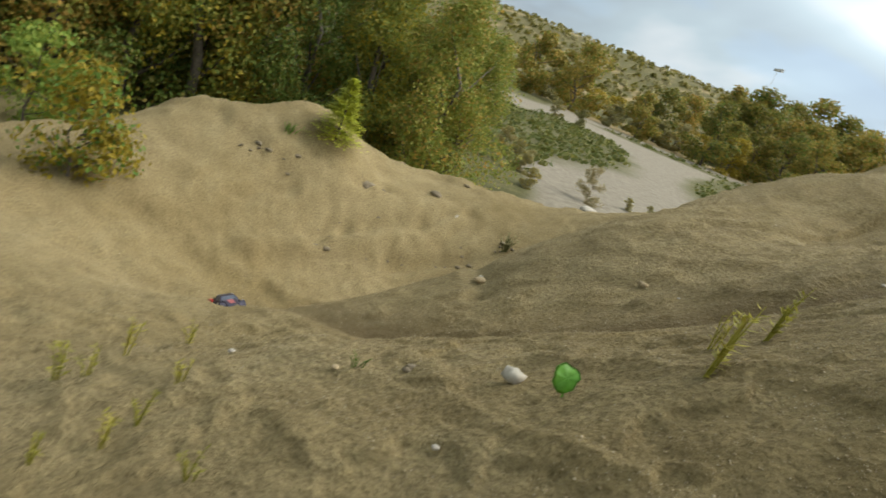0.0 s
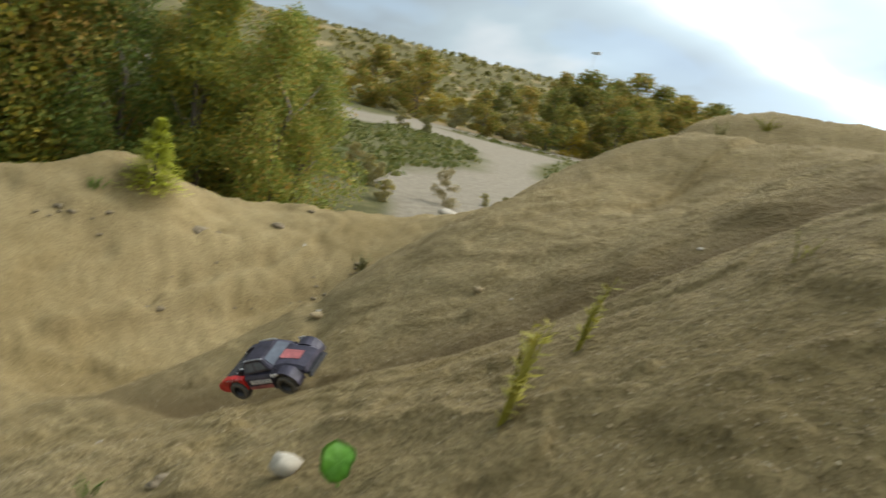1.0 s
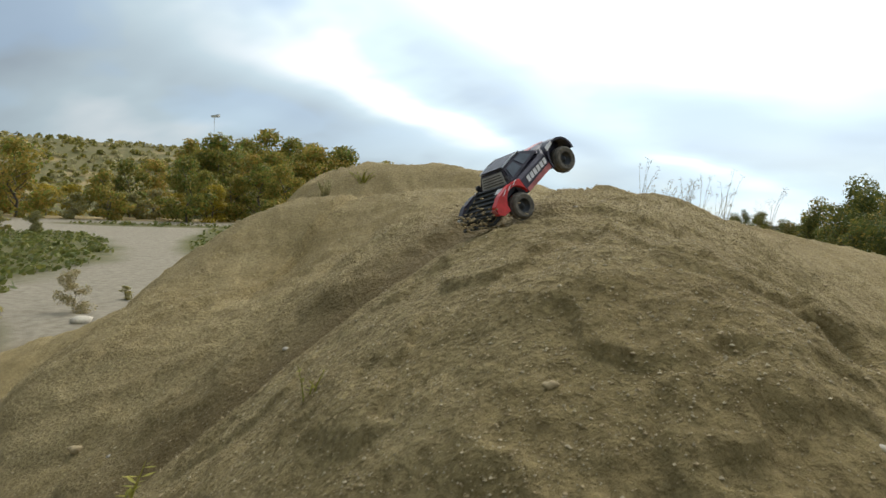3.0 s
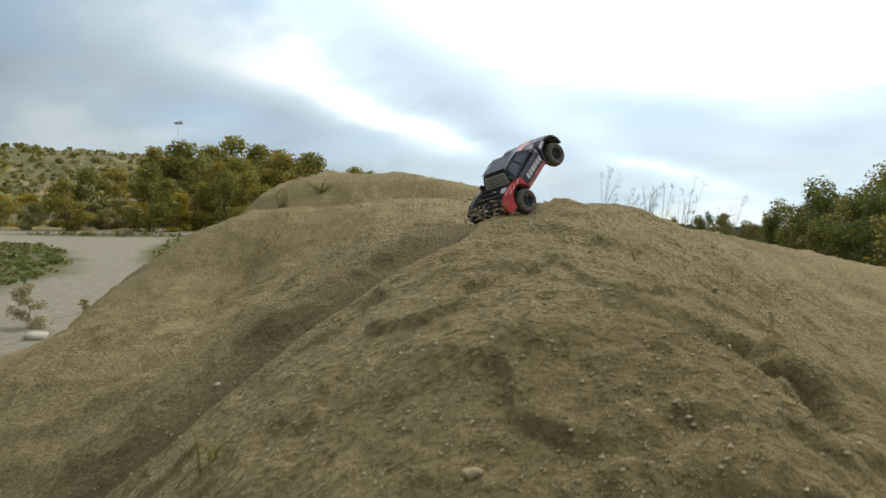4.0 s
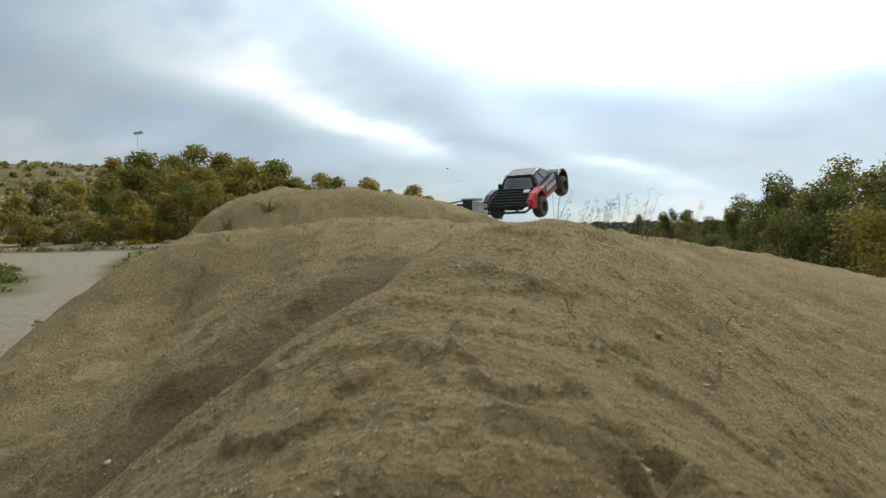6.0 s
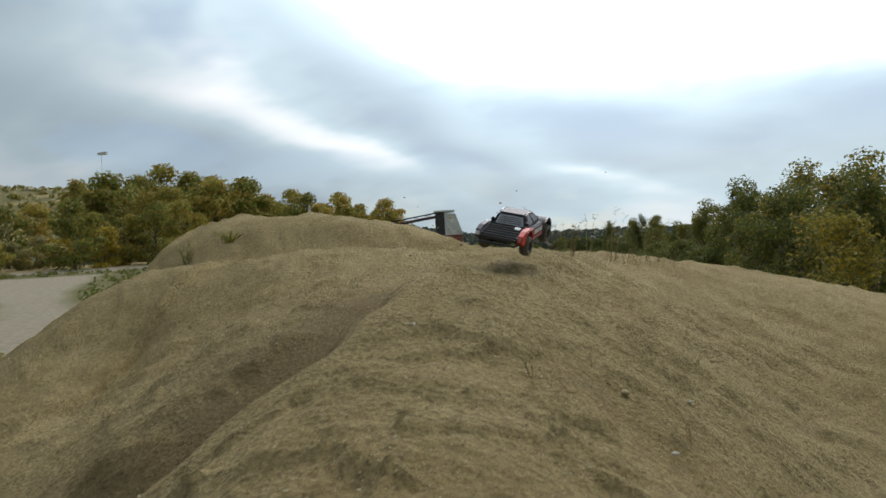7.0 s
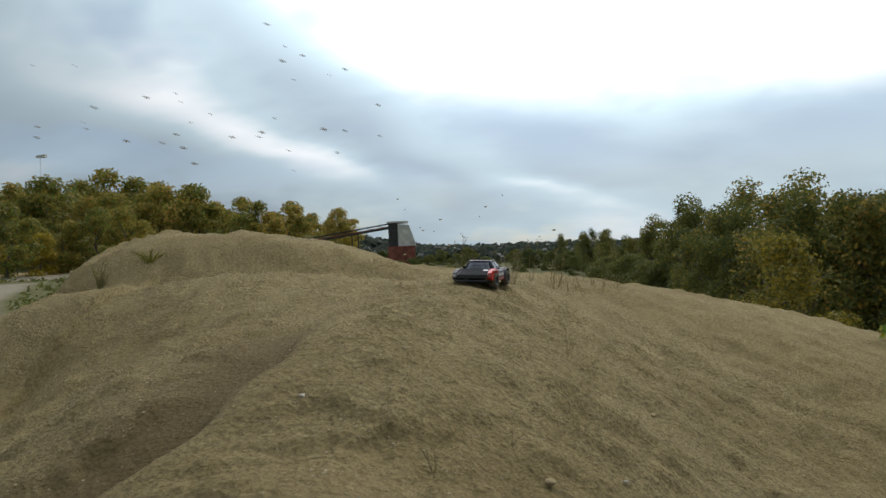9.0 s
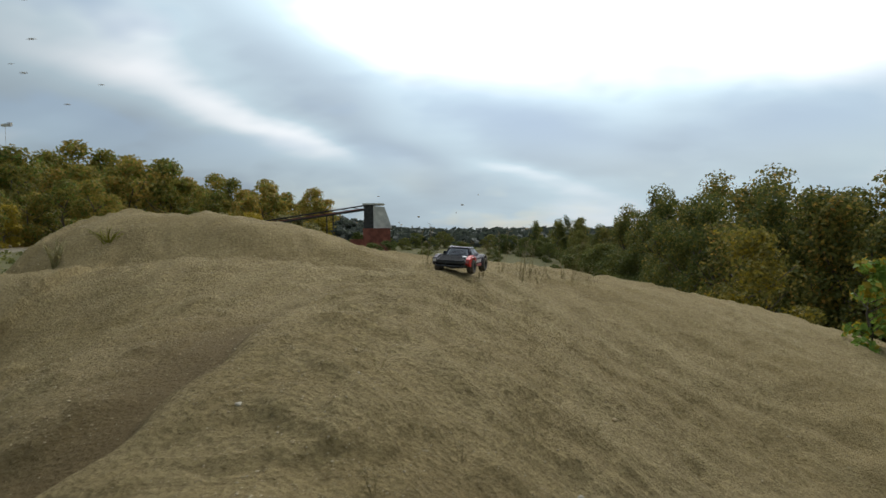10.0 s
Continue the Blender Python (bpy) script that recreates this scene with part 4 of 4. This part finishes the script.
def gravel_works():
    works = tagged(new("gravel_tower"), "rusty gravel tower with a pale sheet metal head", "industrial tower")
    works.matrix_basis = pose(-11.2, 110, LIFT - 1.6, 0, 0, 6)

    def block(x0, x1, y0, y1, z0, z1):
        return solid([(x0, y0, z0), (x1, y0, z0), (x1, y1, z0), (x0, y1, z0), (x0, y0, z1), (x1, y0, z1), (x1, y1, z1), (x0, y1, z1)])

    base = part("hopper", block(-2.0, 2.6, -2, 2, -1, 4.4), RUST, works, "rust red sheet metal hopper")
    for x in (-1.9, -0.5, 1.0, 2.4):
        part("rib", block(x - 0.08, x + 0.08, -2.1, -2.0, -1, 4.4), RUST, base)
    part("bin", block(-4.2, -2.0, -1.6, 1.6, -1, 2.6), RUST, works, "low rusty side bin")
    head = part("head", solid([(-0.2, -1.6, 4.4), (2.9, -1.6, 4.4), (2.9, 1.6, 4.4), (-0.2, 1.6, 4.4), (-0.2, -1.6, 8.2), (1.7, -1.6, 8.0), (1.7, 1.6, 8.0), (-0.2, 1.6, 8.2)]), PALE_SHEET, works, "pale tapering sheet metal head")
    part("frame", block(-1.8, -0.2, -1.6, 1.6, 4.4, 8.4), DARK_STEEL, works, "dark open steel frame")
    part("roof", block(-2.0, 1.6, -1.8, 1.8, 8.4, 8.65), PALE_SHEET, head)
    belt = tagged(new("conveyor"), "long sloping conveyor on thin trestles", "conveyor")
    belt.matrix_basis = pose(-11.2, 110, LIFT - 1.6, 0, 0, 6)
    a, b = Vector((-1.7, 0, 7.6)), Vector((-19.5, 0, 5.2))
    for s in (-0.6, 0.6):
        part("beam", rod_mesh([a + Vector((0, s, 0)), b + Vector((0, s, 0))], 0.14), DARK_STEEL, belt)
        part("beam", rod_mesh([a + Vector((0, s, 0.75)), b + Vector((0, s, 0.6))], 0.09), DARK_STEEL, belt)
    part("belt", solid([a + Vector((0, -0.6, 0.15)), b + Vector((0, -0.6, 0.15)), b + Vector((0, 0.6, 0.15)), a + Vector((0, 0.6, 0.15)), a + Vector((0, -0.6, 0.3)), b + Vector((0, -0.6, 0.3)), b + Vector((0, 0.6, 0.3)), a + Vector((0, 0.6, 0.3))]), RUST, belt)
    for k in range(9):
        p, q = a.lerp(b, k / 9), a.lerp(b, (k + 1) / 9)
        part("brace", rod_mesh([p + Vector((0, -0.6, 0)), q + Vector((0, -0.6, 0.65))], 0.05), DARK_STEEL, belt)
    for f in (0.30, 0.36, 0.70, 0.76):
        p = a.lerp(b, f)
        part("trestle_leg", rod_mesh([p, (p.x, p.y, -1.5)], 0.10), DARK_STEEL, belt)


gravel_works()


def mast():
    root = tagged(new("light_mast"), "tall thin floodlight mast far behind the trees", "mast")
    x, y = -112, 165
    part("pole", rod_mesh([(0, 0, -1), (0, 0, 12), (0, 0, 24.5)], 0.05), PALE_SHEET, root)
    part("lamp_head", solid([(-0.9, -0.4, 24.3), (1.6, -0.4, 24.3), (1.6, 0.4, 24.3), (-0.9, 0.4, 24.3), (-0.9, -0.4, 24.8), (1.6, -0.4, 25.1), (1.6, 0.4, 25.1), (-0.9, 0.4, 24.8)]), PALE_SHEET, root, "pale lamp head")
    root.matrix_basis = pose(x, y, ground_z(x, y))
    board = tagged(new("sign_board"), "small white board among the roadside shrubs", "sign")
    x, y = -88, 102
    part("board", solid([(-0.9, -0.05, 1.4), (0.9, -0.05, 1.4), (0.9, 0.05, 1.4), (-0.9, 0.05, 1.4), (-0.9, -0.05, 3.6), (0.9, -0.05, 3.6), (0.9, 0.05, 3.6), (-0.9, 0.05, 3.6)]), PALE_SHEET, board)
    for s in (-0.7, 0.7):
        part("post", rod_mesh([(s, 0.1, -0.4), (s, 0.1, 1.8)], 0.07), DARK_STEEL, board)
    board.matrix_basis = pose(x, y, ground_z(x, y), 0, 0, 40)


mast()


# ---- earth thrown up by the wheels ----
def spray(seed, count, spread, size):
    rnd = random.Random(seed)
    verts, faces = [], []
    bm = bmesh.new()
    bmesh.ops.create_icosphere(bm, subdivisions=1, radius=0.5)
    bm.verts.index_update()
    vs, fs = [v.co.copy() for v in bm.verts], [[v.index for v in f.verts] for f in bm.faces]
    bm.free()
    for _ in range(count):
        p = Vector((rnd.gauss(0, spread[0]), rnd.gauss(0, spread[1]), rnd.gauss(0, spread[2])))
        s, b = size * rnd.uniform(0.4, 1.2), len(verts)
        verts += [p + Vector((v.x * s * 1.6, v.y * s, v.z * s * 0.7)) for v in vs]
        faces += [[b + i for i in f] for f in fs]
    return tagged(new("flying_dirt", mesh_from("flying_dirt", verts, faces, CLOD)), "loose crumbs of earth thrown up by the wheels", "dirt", kind="stuff")


SPRAYS = [
    (spray(301, 45, (0.45, 0.5, 0.30), 0.016), [(0.0, pose(-0.9, 4.4, 4.2)), (5.5, pose(-0.9, 4.4, 4.2)), (6.8, pose(-0.3, 5.0, 4.9)), (8.0, pose(-0.35, 4.9, 5.85)), (9.0, pose(-1.0, 4.4, 6.35)), (9.6, pose(-1.75, 4.1, 6.55)), (10.0, pose(-2.3, 4.0, 6.5))]),
    (spray(303, 260, (0.07, 0.07, 0.035), 0.012), [(0.0, pose(-1.2, 1.7, 3.6)), (1.6, pose(-1.75, 1.75, 3.7)), (2.0, pose(-0.72, 1.93, 4.72)), (2.5, pose(-0.55, 2.47, 4.97)), (3.0, pose(-0.46, 2.70, 5.07)), (4.5, pose(-0.20, 3.56, 5.24)), (5.5, pose(-0.06, 3.80, 5.28)), (6.2, pose(-0.02, 3.8, 5.05)), (7.0, pose(0.0, 3.8, 4.6)), (10.0, pose(0.0, 3.8, 4.5))]),
    (spray(302, 22, (0.35, 0.4, 0.16), 0.018), [(0.0, pose(0.3, 5.5, 4.6)), (4.3, pose(0.3, 5.5, 4.9)), (5.6, pose(-0.1, 5.4, 5.45)), (7.0, pose(-0.2, 5.5, 5.55)), (8.5, pose(0.1, 5.9, 5.75)), (10.0, pose(0.25, 6.4, 5.7))]),
]


# ---- the model truck ----
PAINT_BLACK = plain("black_purple_shell", (0.034, 0.028, 0.044), 0.5, 0, 25, 0.5)
PAINT_RED = plain("red_shell", (0.62, 0.03, 0.025), 0.35, 0, 25, 0.25)
PAINT_WHITE = plain("white_decal", (0.72, 0.70, 0.70), 0.45, 0, 40, 0.15)
PAINT_PINK = plain("faded_red_decal", (0.42, 0.12, 0.11), 0.45, 0, 40, 0.3)
PLASTIC = plain("black_plastic", (0.020, 0.020, 0.021), 0.55, 0, 60, 0.5)
RUBBER = plain("dusty_rubber", (0.115, 0.10, 0.078), 0.9, 0, 50, 0.5, 0.4)
RIM = plain("dark_rim", (0.03, 0.03, 0.032), 0.4, 0.2, 40, 0.4)
STEEL = plain("steel_shaft", (0.45, 0.44, 0.42), 0.35, 1.0, 60, 0.2)
GLASS = plain("smoked_window_film", (0.10, 0.11, 0.13), 0.12, 0, 12, 0.25)
SILVER = plain("silver_roof_film", (0.42, 0.43, 0.45), 0.3, 0.1, 20, 0.25)


def loft(sections, close_ends=True):
    """Sections: x and a ring of (y, z)."""
    bm = bmesh.new()
    rings = [[bm.verts.new((x, y, z)) for y, z in ring] for x, ring in sections]
    n = len(rings[0])
    for a, b in zip(rings, rings[1:]):
        for k in range(n):
            bm.faces.new((a[k], a[(k + 1) % n], b[(k + 1) % n], b[k]))
    if close_ends:
        bm.faces.new(rings[0][::-1])
        bm.faces.new(rings[-1])
    return bm


def box_ring(half, low, high, soft=0.012, top=None):
    top = half if top is None else top
    return [(-half, low), (half, low), (half, high - soft), (top - soft, high), (-top + soft, high), (-half, high - soft)]


def rounded_box(sx, sy, sz, at=(0, 0, 0), soft=0.003, turn=None):
    bm = bmesh.new()
    bmesh.ops.create_cube(bm, size=1)
    bmesh.ops.scale(bm, vec=(sx, sy, sz), verts=bm.verts)
    if soft:
        bmesh.ops.bevel(bm, geom=bm.edges[:], offset=soft, segments=2, affect="EDGES")
    if turn:
        bmesh.ops.transform(bm, matrix=pose(0, 0, 0, *turn), verts=bm.verts)
    bmesh.ops.translate(bm, vec=at, verts=bm.verts)
    return bm


def rod(points, radius, sides=8):
    verts, faces = [], []
    tube(verts, faces, points, [radius] * len(points), sides)
    bm = bmesh.new()
    vs = [bm.verts.new(v) for v in verts]
    for f in faces:
        bm.faces.new([vs[i] for i in f])
    bm.faces.new([vs[i] for i in range(sides)][::-1])
    return bm


def slab(outline, y0, y1):
    """An outline in x and z, thick from y0 to y1."""
    bm = bmesh.new()
    a = [bm.verts.new((x, y0, z)) for x, z in outline]
    b = [bm.verts.new((x, y1, z)) for x, z in outline]
    n = len(outline)
    bm.faces.new(a)
    bm.faces.new(b[::-1])
    for k in range(n):
        bm.faces.new((a[k], b[k], b[(k + 1) % n], a[(k + 1) % n]))
    return bm


def panel(corners, thick=0.0025):
    """A thin plate on four corners, raised along its normal."""
    c = [Vector(p) for p in corners]
    n = (c[1] - c[0]).cross(c[3] - c[0]).normalized() * thick
    bm = bmesh.new()
    a = [bm.verts.new(p - n * 0.3) for p in c]
    b = [bm.verts.new(p + n) for p in c]
    bm.faces.new(a[::-1])
    bm.faces.new(b)
    for k in range(4):
        bm.faces.new((a[k], a[(k + 1) % 4], b[(k + 1) % 4], b[k]))
    return bm


WHEEL_R = 0.058


def tyre_mesh():
    """A fat off-road tyre with rows of lugs."""
    bm = bmesh.new()
    prof = [(0.030, -0.024), (0.046, -0.027), (0.053, -0.022), (0.0545, -0.010), (0.0545, 0.010), (0.053, 0.022), (0.046, 0.027), (0.030, 0.024)]
    n = 30
    rings = [[bm.verts.new((r * math.cos(a), y, r * math.sin(a))) for r, y in prof] for a in (2 * math.pi * k / n for k in range(n))]
    m = len(prof)
    for k in range(n):
        p, q = rings[k], rings[(k + 1) % n]
        for j in range(m):
            bm.faces.new((p[j], p[(j + 1) % m], q[(j + 1) % m], q[j]))
    for k in range(20):
        for j, y in enumerate((-0.017, 0.0, 0.017)):
            a = 360 * (k + 0.5 * (j % 2)) / 20
            lug = rounded_box(0.010, 0.013, 0.006, (0, 0, 0.0558), 0)
            bmesh.ops.transform(lug, matrix=pose(0, 0, 0, 0, a, 0), verts=lug.verts)
            me = bpy.data.meshes.new("lug")
            lug.to_mesh(me)
            lug.free()
            bm.from_mesh(me)
            bpy.data.meshes.remove(me)
    return bm


def rim_mesh(side):
    bm = bmesh.new()
    prof = [(0.0, 0.010), (0.008, 0.014), (0.010, 0.008), (0.022, 0.004), (0.028, 0.018), (0.0315, 0.025), (0.0315, -0.022), (0.020, -0.018)]
    n = 24
    rings = [[bm.verts.new((r * math.cos(a), side * y, r * math.sin(a))) for r, y in prof[1:]] for a in (2 * math.pi * k / n for k in range(n))]
    tip = bm.verts.new((0, side * prof[0][1] * 1.6, 0))
    for k in range(n):
        p, q = rings[k], rings[(k + 1) % n]
        bm.faces.new((tip, p[0], q[0]))
        for j in range(len(p) - 1):
            bm.faces.new((p[j], p[j + 1], q[j + 1], q[j]))
    return bm


def build_truck():
    truck = tagged(new("model_truck"), "radio controlled short course truck in black and red, dusty", "model truck")
    part("chassis", rounded_box(0.46, 0.105, 0.022, (0.01, 0, 0.052), 0.004), PLASTIC, truck)
    sill = part("body", loft([(-0.118, box_ring(0.118, 0.055, 0.125)), (-0.09, box_ring(0.138, 0.052, 0.128)), (0.085, box_ring(0.138, 0.052, 0.130)), (0.108, box_ring(0.120, 0.055, 0.140))]), PAINT_BLACK, truck)
    hood = part("hood", loft([(0.085, box_ring(0.112, 0.085, 0.150, 0.02)), (0.15, box_ring(0.090, 0.085, 0.143, 0.02)), (0.22, box_ring(0.088, 0.080, 0.124, 0.018)), (0.262, box_ring(0.080, 0.070, 0.100, 0.012))]), PAINT_BLACK, truck, smooth=False)
    part("hood_stripe", panel([(0.10, -0.035, 0.1515), (0.215, -0.03, 0.1275), (0.215, 0.03, 0.1275), (0.10, 0.035, 0.1515)], 0.002), PAINT_PINK, hood, "faded red stripe")
    for s in (1, -1):
        arch = []
        for k in range(11):
            a = radians(-12 + 204 * k / 10)
            arch.append((0.162 + 0.080 * math.cos(a), 0.060 + 0.078 * math.sin(a)))
        for k in range(10, -1, -1):
            a = radians(-12 + 204 * k / 10)
            arch.append((0.162 + 0.072 * math.cos(a), 0.060 + 0.070 * math.sin(a)))
        fender = part("front_fender", slab(arch, s * 0.082, s * 0.146), PAINT_BLACK, truck)
        part("fender_stripe", slab([(0.105, 0.138), (0.150, 0.1405), (0.150, 0.128), (0.105, 0.118)], s * 0.1455, s * 0.1480), PAINT_WHITE, fender, "white stripe")
        rear = [(-0.100, 0.062), (-0.098, 0.128), (-0.16, 0.142), (-0.225, 0.138), (-0.272, 0.118), (-0.284, 0.084), (-0.262, 0.064), (-0.226, 0.060)]
        for k in range(9):
            a = radians(178 - 176 * k / 8)
            rear.append((-0.162 + 0.064 * math.cos(a), 0.060 + 0.066 * math.sin(a)))
        fender = part("rear_fender", slab(rear, s * 0.116, s * 0.146), PAINT_RED if s < 0 else PAINT_BLACK, truck, "glossy red rear fender" if s < 0 else "black rear fender with a pale tip")
        for k in range(3):
            part("stripe", slab([(-0.215 + 0.034 * k, 0.128), (-0.190 + 0.034 * k, 0.137), (-0.184 + 0.034 * k, 0.137), (-0.205 + 0.034 * k, 0.128)], s * 0.1455, s * 0.1485), PAINT_WHITE, fender, "slanted white stripe")
        part("tail_light", rounded_box(0.004, 0.026, 0.022, (-0.2835, s * 0.131, 0.100), 0.001), PAINT_WHITE if s > 0 else PAINT_PINK, fender, "tail light sticker")
        # plain bars stand in for the lettering on the side
        for k in range(6):
            part("side_decal", slab([(-0.062 + 0.024 * k, 0.083), (-0.044 + 0.024 * k, 0.083), (-0.040 + 0.024 * k, 0.108), (-0.058 + 0.024 * k, 0.108)], s * 0.1375, s * 0.1400), PAINT_WHITE, sill, "white block of side lettering")
        part("side_skirt", slab([(-0.088, 0.053), (0.085, 0.053), (0.085, 0.076), (-0.088, 0.070)], s * 0.1372, s * 0.1405), PAINT_PINK, sill, "faded red lower side")
    # the cab, narrowing to its roof
    low, high = 0.122, 0.192
    c = {(-1, -1): (-0.125, -0.116, low), (-1, 1): (-0.125, 0.116, low), (1, -1): (0.100, -0.114, low + 0.02), (1, 1): (0.100, 0.114, low + 0.02)}
    t = {(-1, -1): (-0.092, -0.086, high - 0.003), (-1, 1): (-0.092, 0.086, high - 0.003), (1, -1): (0.035, -0.084, high), (1, 1): (0.035, 0.084, high)}
    bm = bmesh.new()
    vb = {k: bm.verts.new(v) for k, v in c.items()}
    vt = {k: bm.verts.new(v) for k, v in t.items()}
    order = [(-1, -1), (1, -1), (1, 1), (-1, 1)]
    bm.faces.new([vt[k] for k in order])
    bm.faces.new([vb[k] for k in order][::-1])
    for a, b in zip(order, order[1:] + order[:1]):
        bm.faces.new((vb[a], vb[b], vt[b], vt[a]))
    bmesh.ops.bevel(bm, geom=bm.edges[:], offset=0.006, segments=2, affect="EDGES")
    cab = part("cab", bm, PAINT_BLACK, truck)

    def blend(ks, us):
        """A point on a cab face: along its foot, then up to its head."""
        a, b = ks
        u, v = us
        foot = Vector(c[a]).lerp(Vector(c[b]), u)
        head = Vector(t[a]).lerp(Vector(t[b]), u)
        return foot.lerp(head, v)

    for nm, ks, mat, lab in (("side_window", ((-1, -1), (1, -1)), GLASS, ""), ("side_window", ((1, 1), (-1, 1)), GLASS, ""), ("windscreen", ((1, -1), (1, 1)), GLASS, ""), ("rear_window", ((-1, 1), (-1, -1)), SILVER, "grey louvred rear window")):
        if nm == "side_window":
            for u0, u1 in ((0.12, 0.46), (0.54, 0.86)):
                part(nm, panel([blend(ks, (u0, 0.22)), blend(ks, (u1, 0.22)), blend(ks, (u1, 0.86)), blend(ks, (u0, 0.86))]), mat, cab)
        else:
            w = part(nm, panel([blend(ks, (0.10, 0.15)), blend(ks, (0.90, 0.15)), blend(ks, (0.90, 0.88)), blend(ks, (0.10, 0.88))]), mat, cab, lab)
            if nm == "rear_window":
                for k in range(4):
                    v = 0.26 + 0.15 * k
                    part("louvre", panel([blend(ks, (0.16, v)), blend(ks, (0.84, v)), blend(ks, (0.84, v + 0.05)), blend(ks, (0.16, v + 0.05))], 0.005), PAINT_BLACK, w)
    roof = part("roof", rounded_box(0.118, 0.150, 0.004, (-0.029, 0, high + 0.003), 0.0015), PAINT_BLACK, cab)
    for s in (1, -1):
        part("roof_rail", rod([(-0.088, s * 0.082, high + 0.002), (-0.02, s * 0.083, high + 0.007), (0.032, s * 0.080, high + 0.003)], 0.0035), SILVER, roof, "silver roof edge")
        part("mirror", rounded_box(0.022, 0.018, 0.026, (-0.118, s * 0.108, 0.150), 0.004), PLASTIC, cab, "black side intake")
    # the open bed behind the cab
    bed = part("bed", solid([(-0.294, -0.116, 0.088), (-0.100, -0.116, 0.100), (-0.100, 0.116, 0.100), (-0.294, 0.116, 0.088), (-0.292, -0.112, 0.094), (-0.110, -0.112, 0.136), (-0.110, 0.112, 0.136), (-0.292, 0.112, 0.094)]), PLASTIC, truck)
    for k in range(6):
        x, z = -0.140 - 0.027 * k, 0.134 - 0.0062 * k
        part("bed_rib", rod([(x, -0.106, z), (x, 0.106, z)], 0.0048), PLASTIC, bed)
    for s in (1, -1):
        part("bed_rail", rod([(-0.118, s * 0.112, 0.142), (-0.292, s * 0.112, 0.102)], 0.005), PLASTIC, bed)
    part("tailgate", rounded_box(0.008, 0.215, 0.020, (-0.297, 0, 0.090), 0.003), PLASTIC, bed)
    part("bed_sticker", rounded_box(0.030, 0.036, 0.003, (-0.168, -0.072, 0.131), 0.001, (0, -13, 0)), PAINT_WHITE, bed, "round white sticker")
    part("rear_bumper", rod([(-0.262, -0.125, 0.070), (-0.305, -0.110, 0.062), (-0.308, 0.110, 0.062), (-0.262, 0.125, 0.070)], 0.007), PLASTIC, truck)
    for s in (1, -1):
        part("bumper_brace", rod([(-0.22, s * 0.04, 0.055), (-0.306, s * 0.05, 0.062)], 0.006), PLASTIC, truck)
    part("front_bumper", loft([(0.255, box_ring(0.075, 0.035, 0.075, 0.01)), (0.285, box_ring(0.085, 0.045, 0.070, 0.01))]), PLASTIC, truck)
    for x in (-0.162, 0.162):
        part("axle", rod([(x, -0.12, WHEEL_R), (x, 0.12, WHEEL_R)], 0.006), STEEL, truck)
        for s in (1, -1):
            part("suspension_arm", rod([(x - 0.02, s * 0.04, 0.045), (x, s * 0.105, 0.052), (x + 0.02, s * 0.04, 0.045)], 0.005), PLASTIC, truck)
            part("shock_absorber", rod([(x - 0.025, s * 0.055, 0.105), (x - 0.012, s * 0.090, 0.055)], 0.0085), STEEL, truck)
    wheels = []
    for x in (0.162, -0.162):
        for s in (1, -1):
            w = part("wheel", rim_mesh(s), RIM, truck, smooth=True)
            w.matrix_basis = pose(x, s * 0.128, WHEEL_R)
            part("tyre", tyre_mesh(), RUBBER, w)
            wheels.append((w, x, s))
    return truck, wheels


truck, wheels = build_truck()

# x, y, height over the quarry floor (None: on the ground), roll, pitch and heading
TRUCK_PATH = (
    (0.0, -6.78, 1.62, None, 14, -22, 2),
    (0.5, -4.86, 1.63, None, 24, -25, 6),
    (1.0, -2.86, 1.67, 3.265, 30, -28, 17),
    (1.5, -1.67, 1.85, 4.05, 16, -35, 27),
    (2.0, -0.522, 2.09, 4.915, 3, -40, 44),
    (2.2, -0.455, 2.38, 5.02, -6, -38, 50),
    (2.5, -0.380, 2.67, 5.115, -12, -36.5, 53),
    (3.0, -0.302, 2.91, 5.195, -11, -41, 52),
    (4.5, -0.068, 3.76, 5.385, -13, -48, 58),
    (5.0, 0.012, 3.92, 5.40, -10, -44, 60),
    (5.5, 0.098, 4.06, 5.425, -6, -33, 64),
    (6.3, 0.20, 4.36, 5.45, 5, -19, 66),
    (7.0, 0.286, 4.66, 5.436, 14, -13, 67),
    (7.5, 0.34, 4.96, 5.404, 13, -8, 71),
    (8.0, 0.412, 5.30, 5.314, 7, -1, 71),
    (8.5, 0.47, 5.60, 5.312, 4, -1, 72),
    (9.0, 0.525, 5.88, 5.312, 2, -1, 72),
    (9.5, 0.58, 6.12, 5.326, 2, 0, 70),
    (10.0, 0.624, 6.28, 5.345, 4, -1, 71),
)


def spin_rows(x, s):
    """Fast turning on the climb, slow after the slow motion sets in."""
    rows, angle = [], 0.0
    for f in range(301):
        t = f / FPS
        hang = 0.022 * min(1.0, max(0.0, (t - 2.0) / 0.3)) * min(1.0, max(0.0, (8.1 - t) / 0.8))
        rows.append((t, pose(x, s * 0.130, WHEEL_R - hang, 0, angle, 0)))
        angle += 76 if t < 2.1 else 21 if t < 6 else 15
    return rows


def motions():
    rows = []
    for t, x, y, z, rx, ry, rz in TRUCK_PATH:
        rows.append((t, pose(x, y, ground_z(x, y) + 0.02 if z is None else z, rx, ry, rz)))
    walk(truck, rows)
    for w, x, s in wheels:
        walk(w, spin_rows(x, s))
    for ob, path in SPRAYS:
        walk(ob, path)


motions()
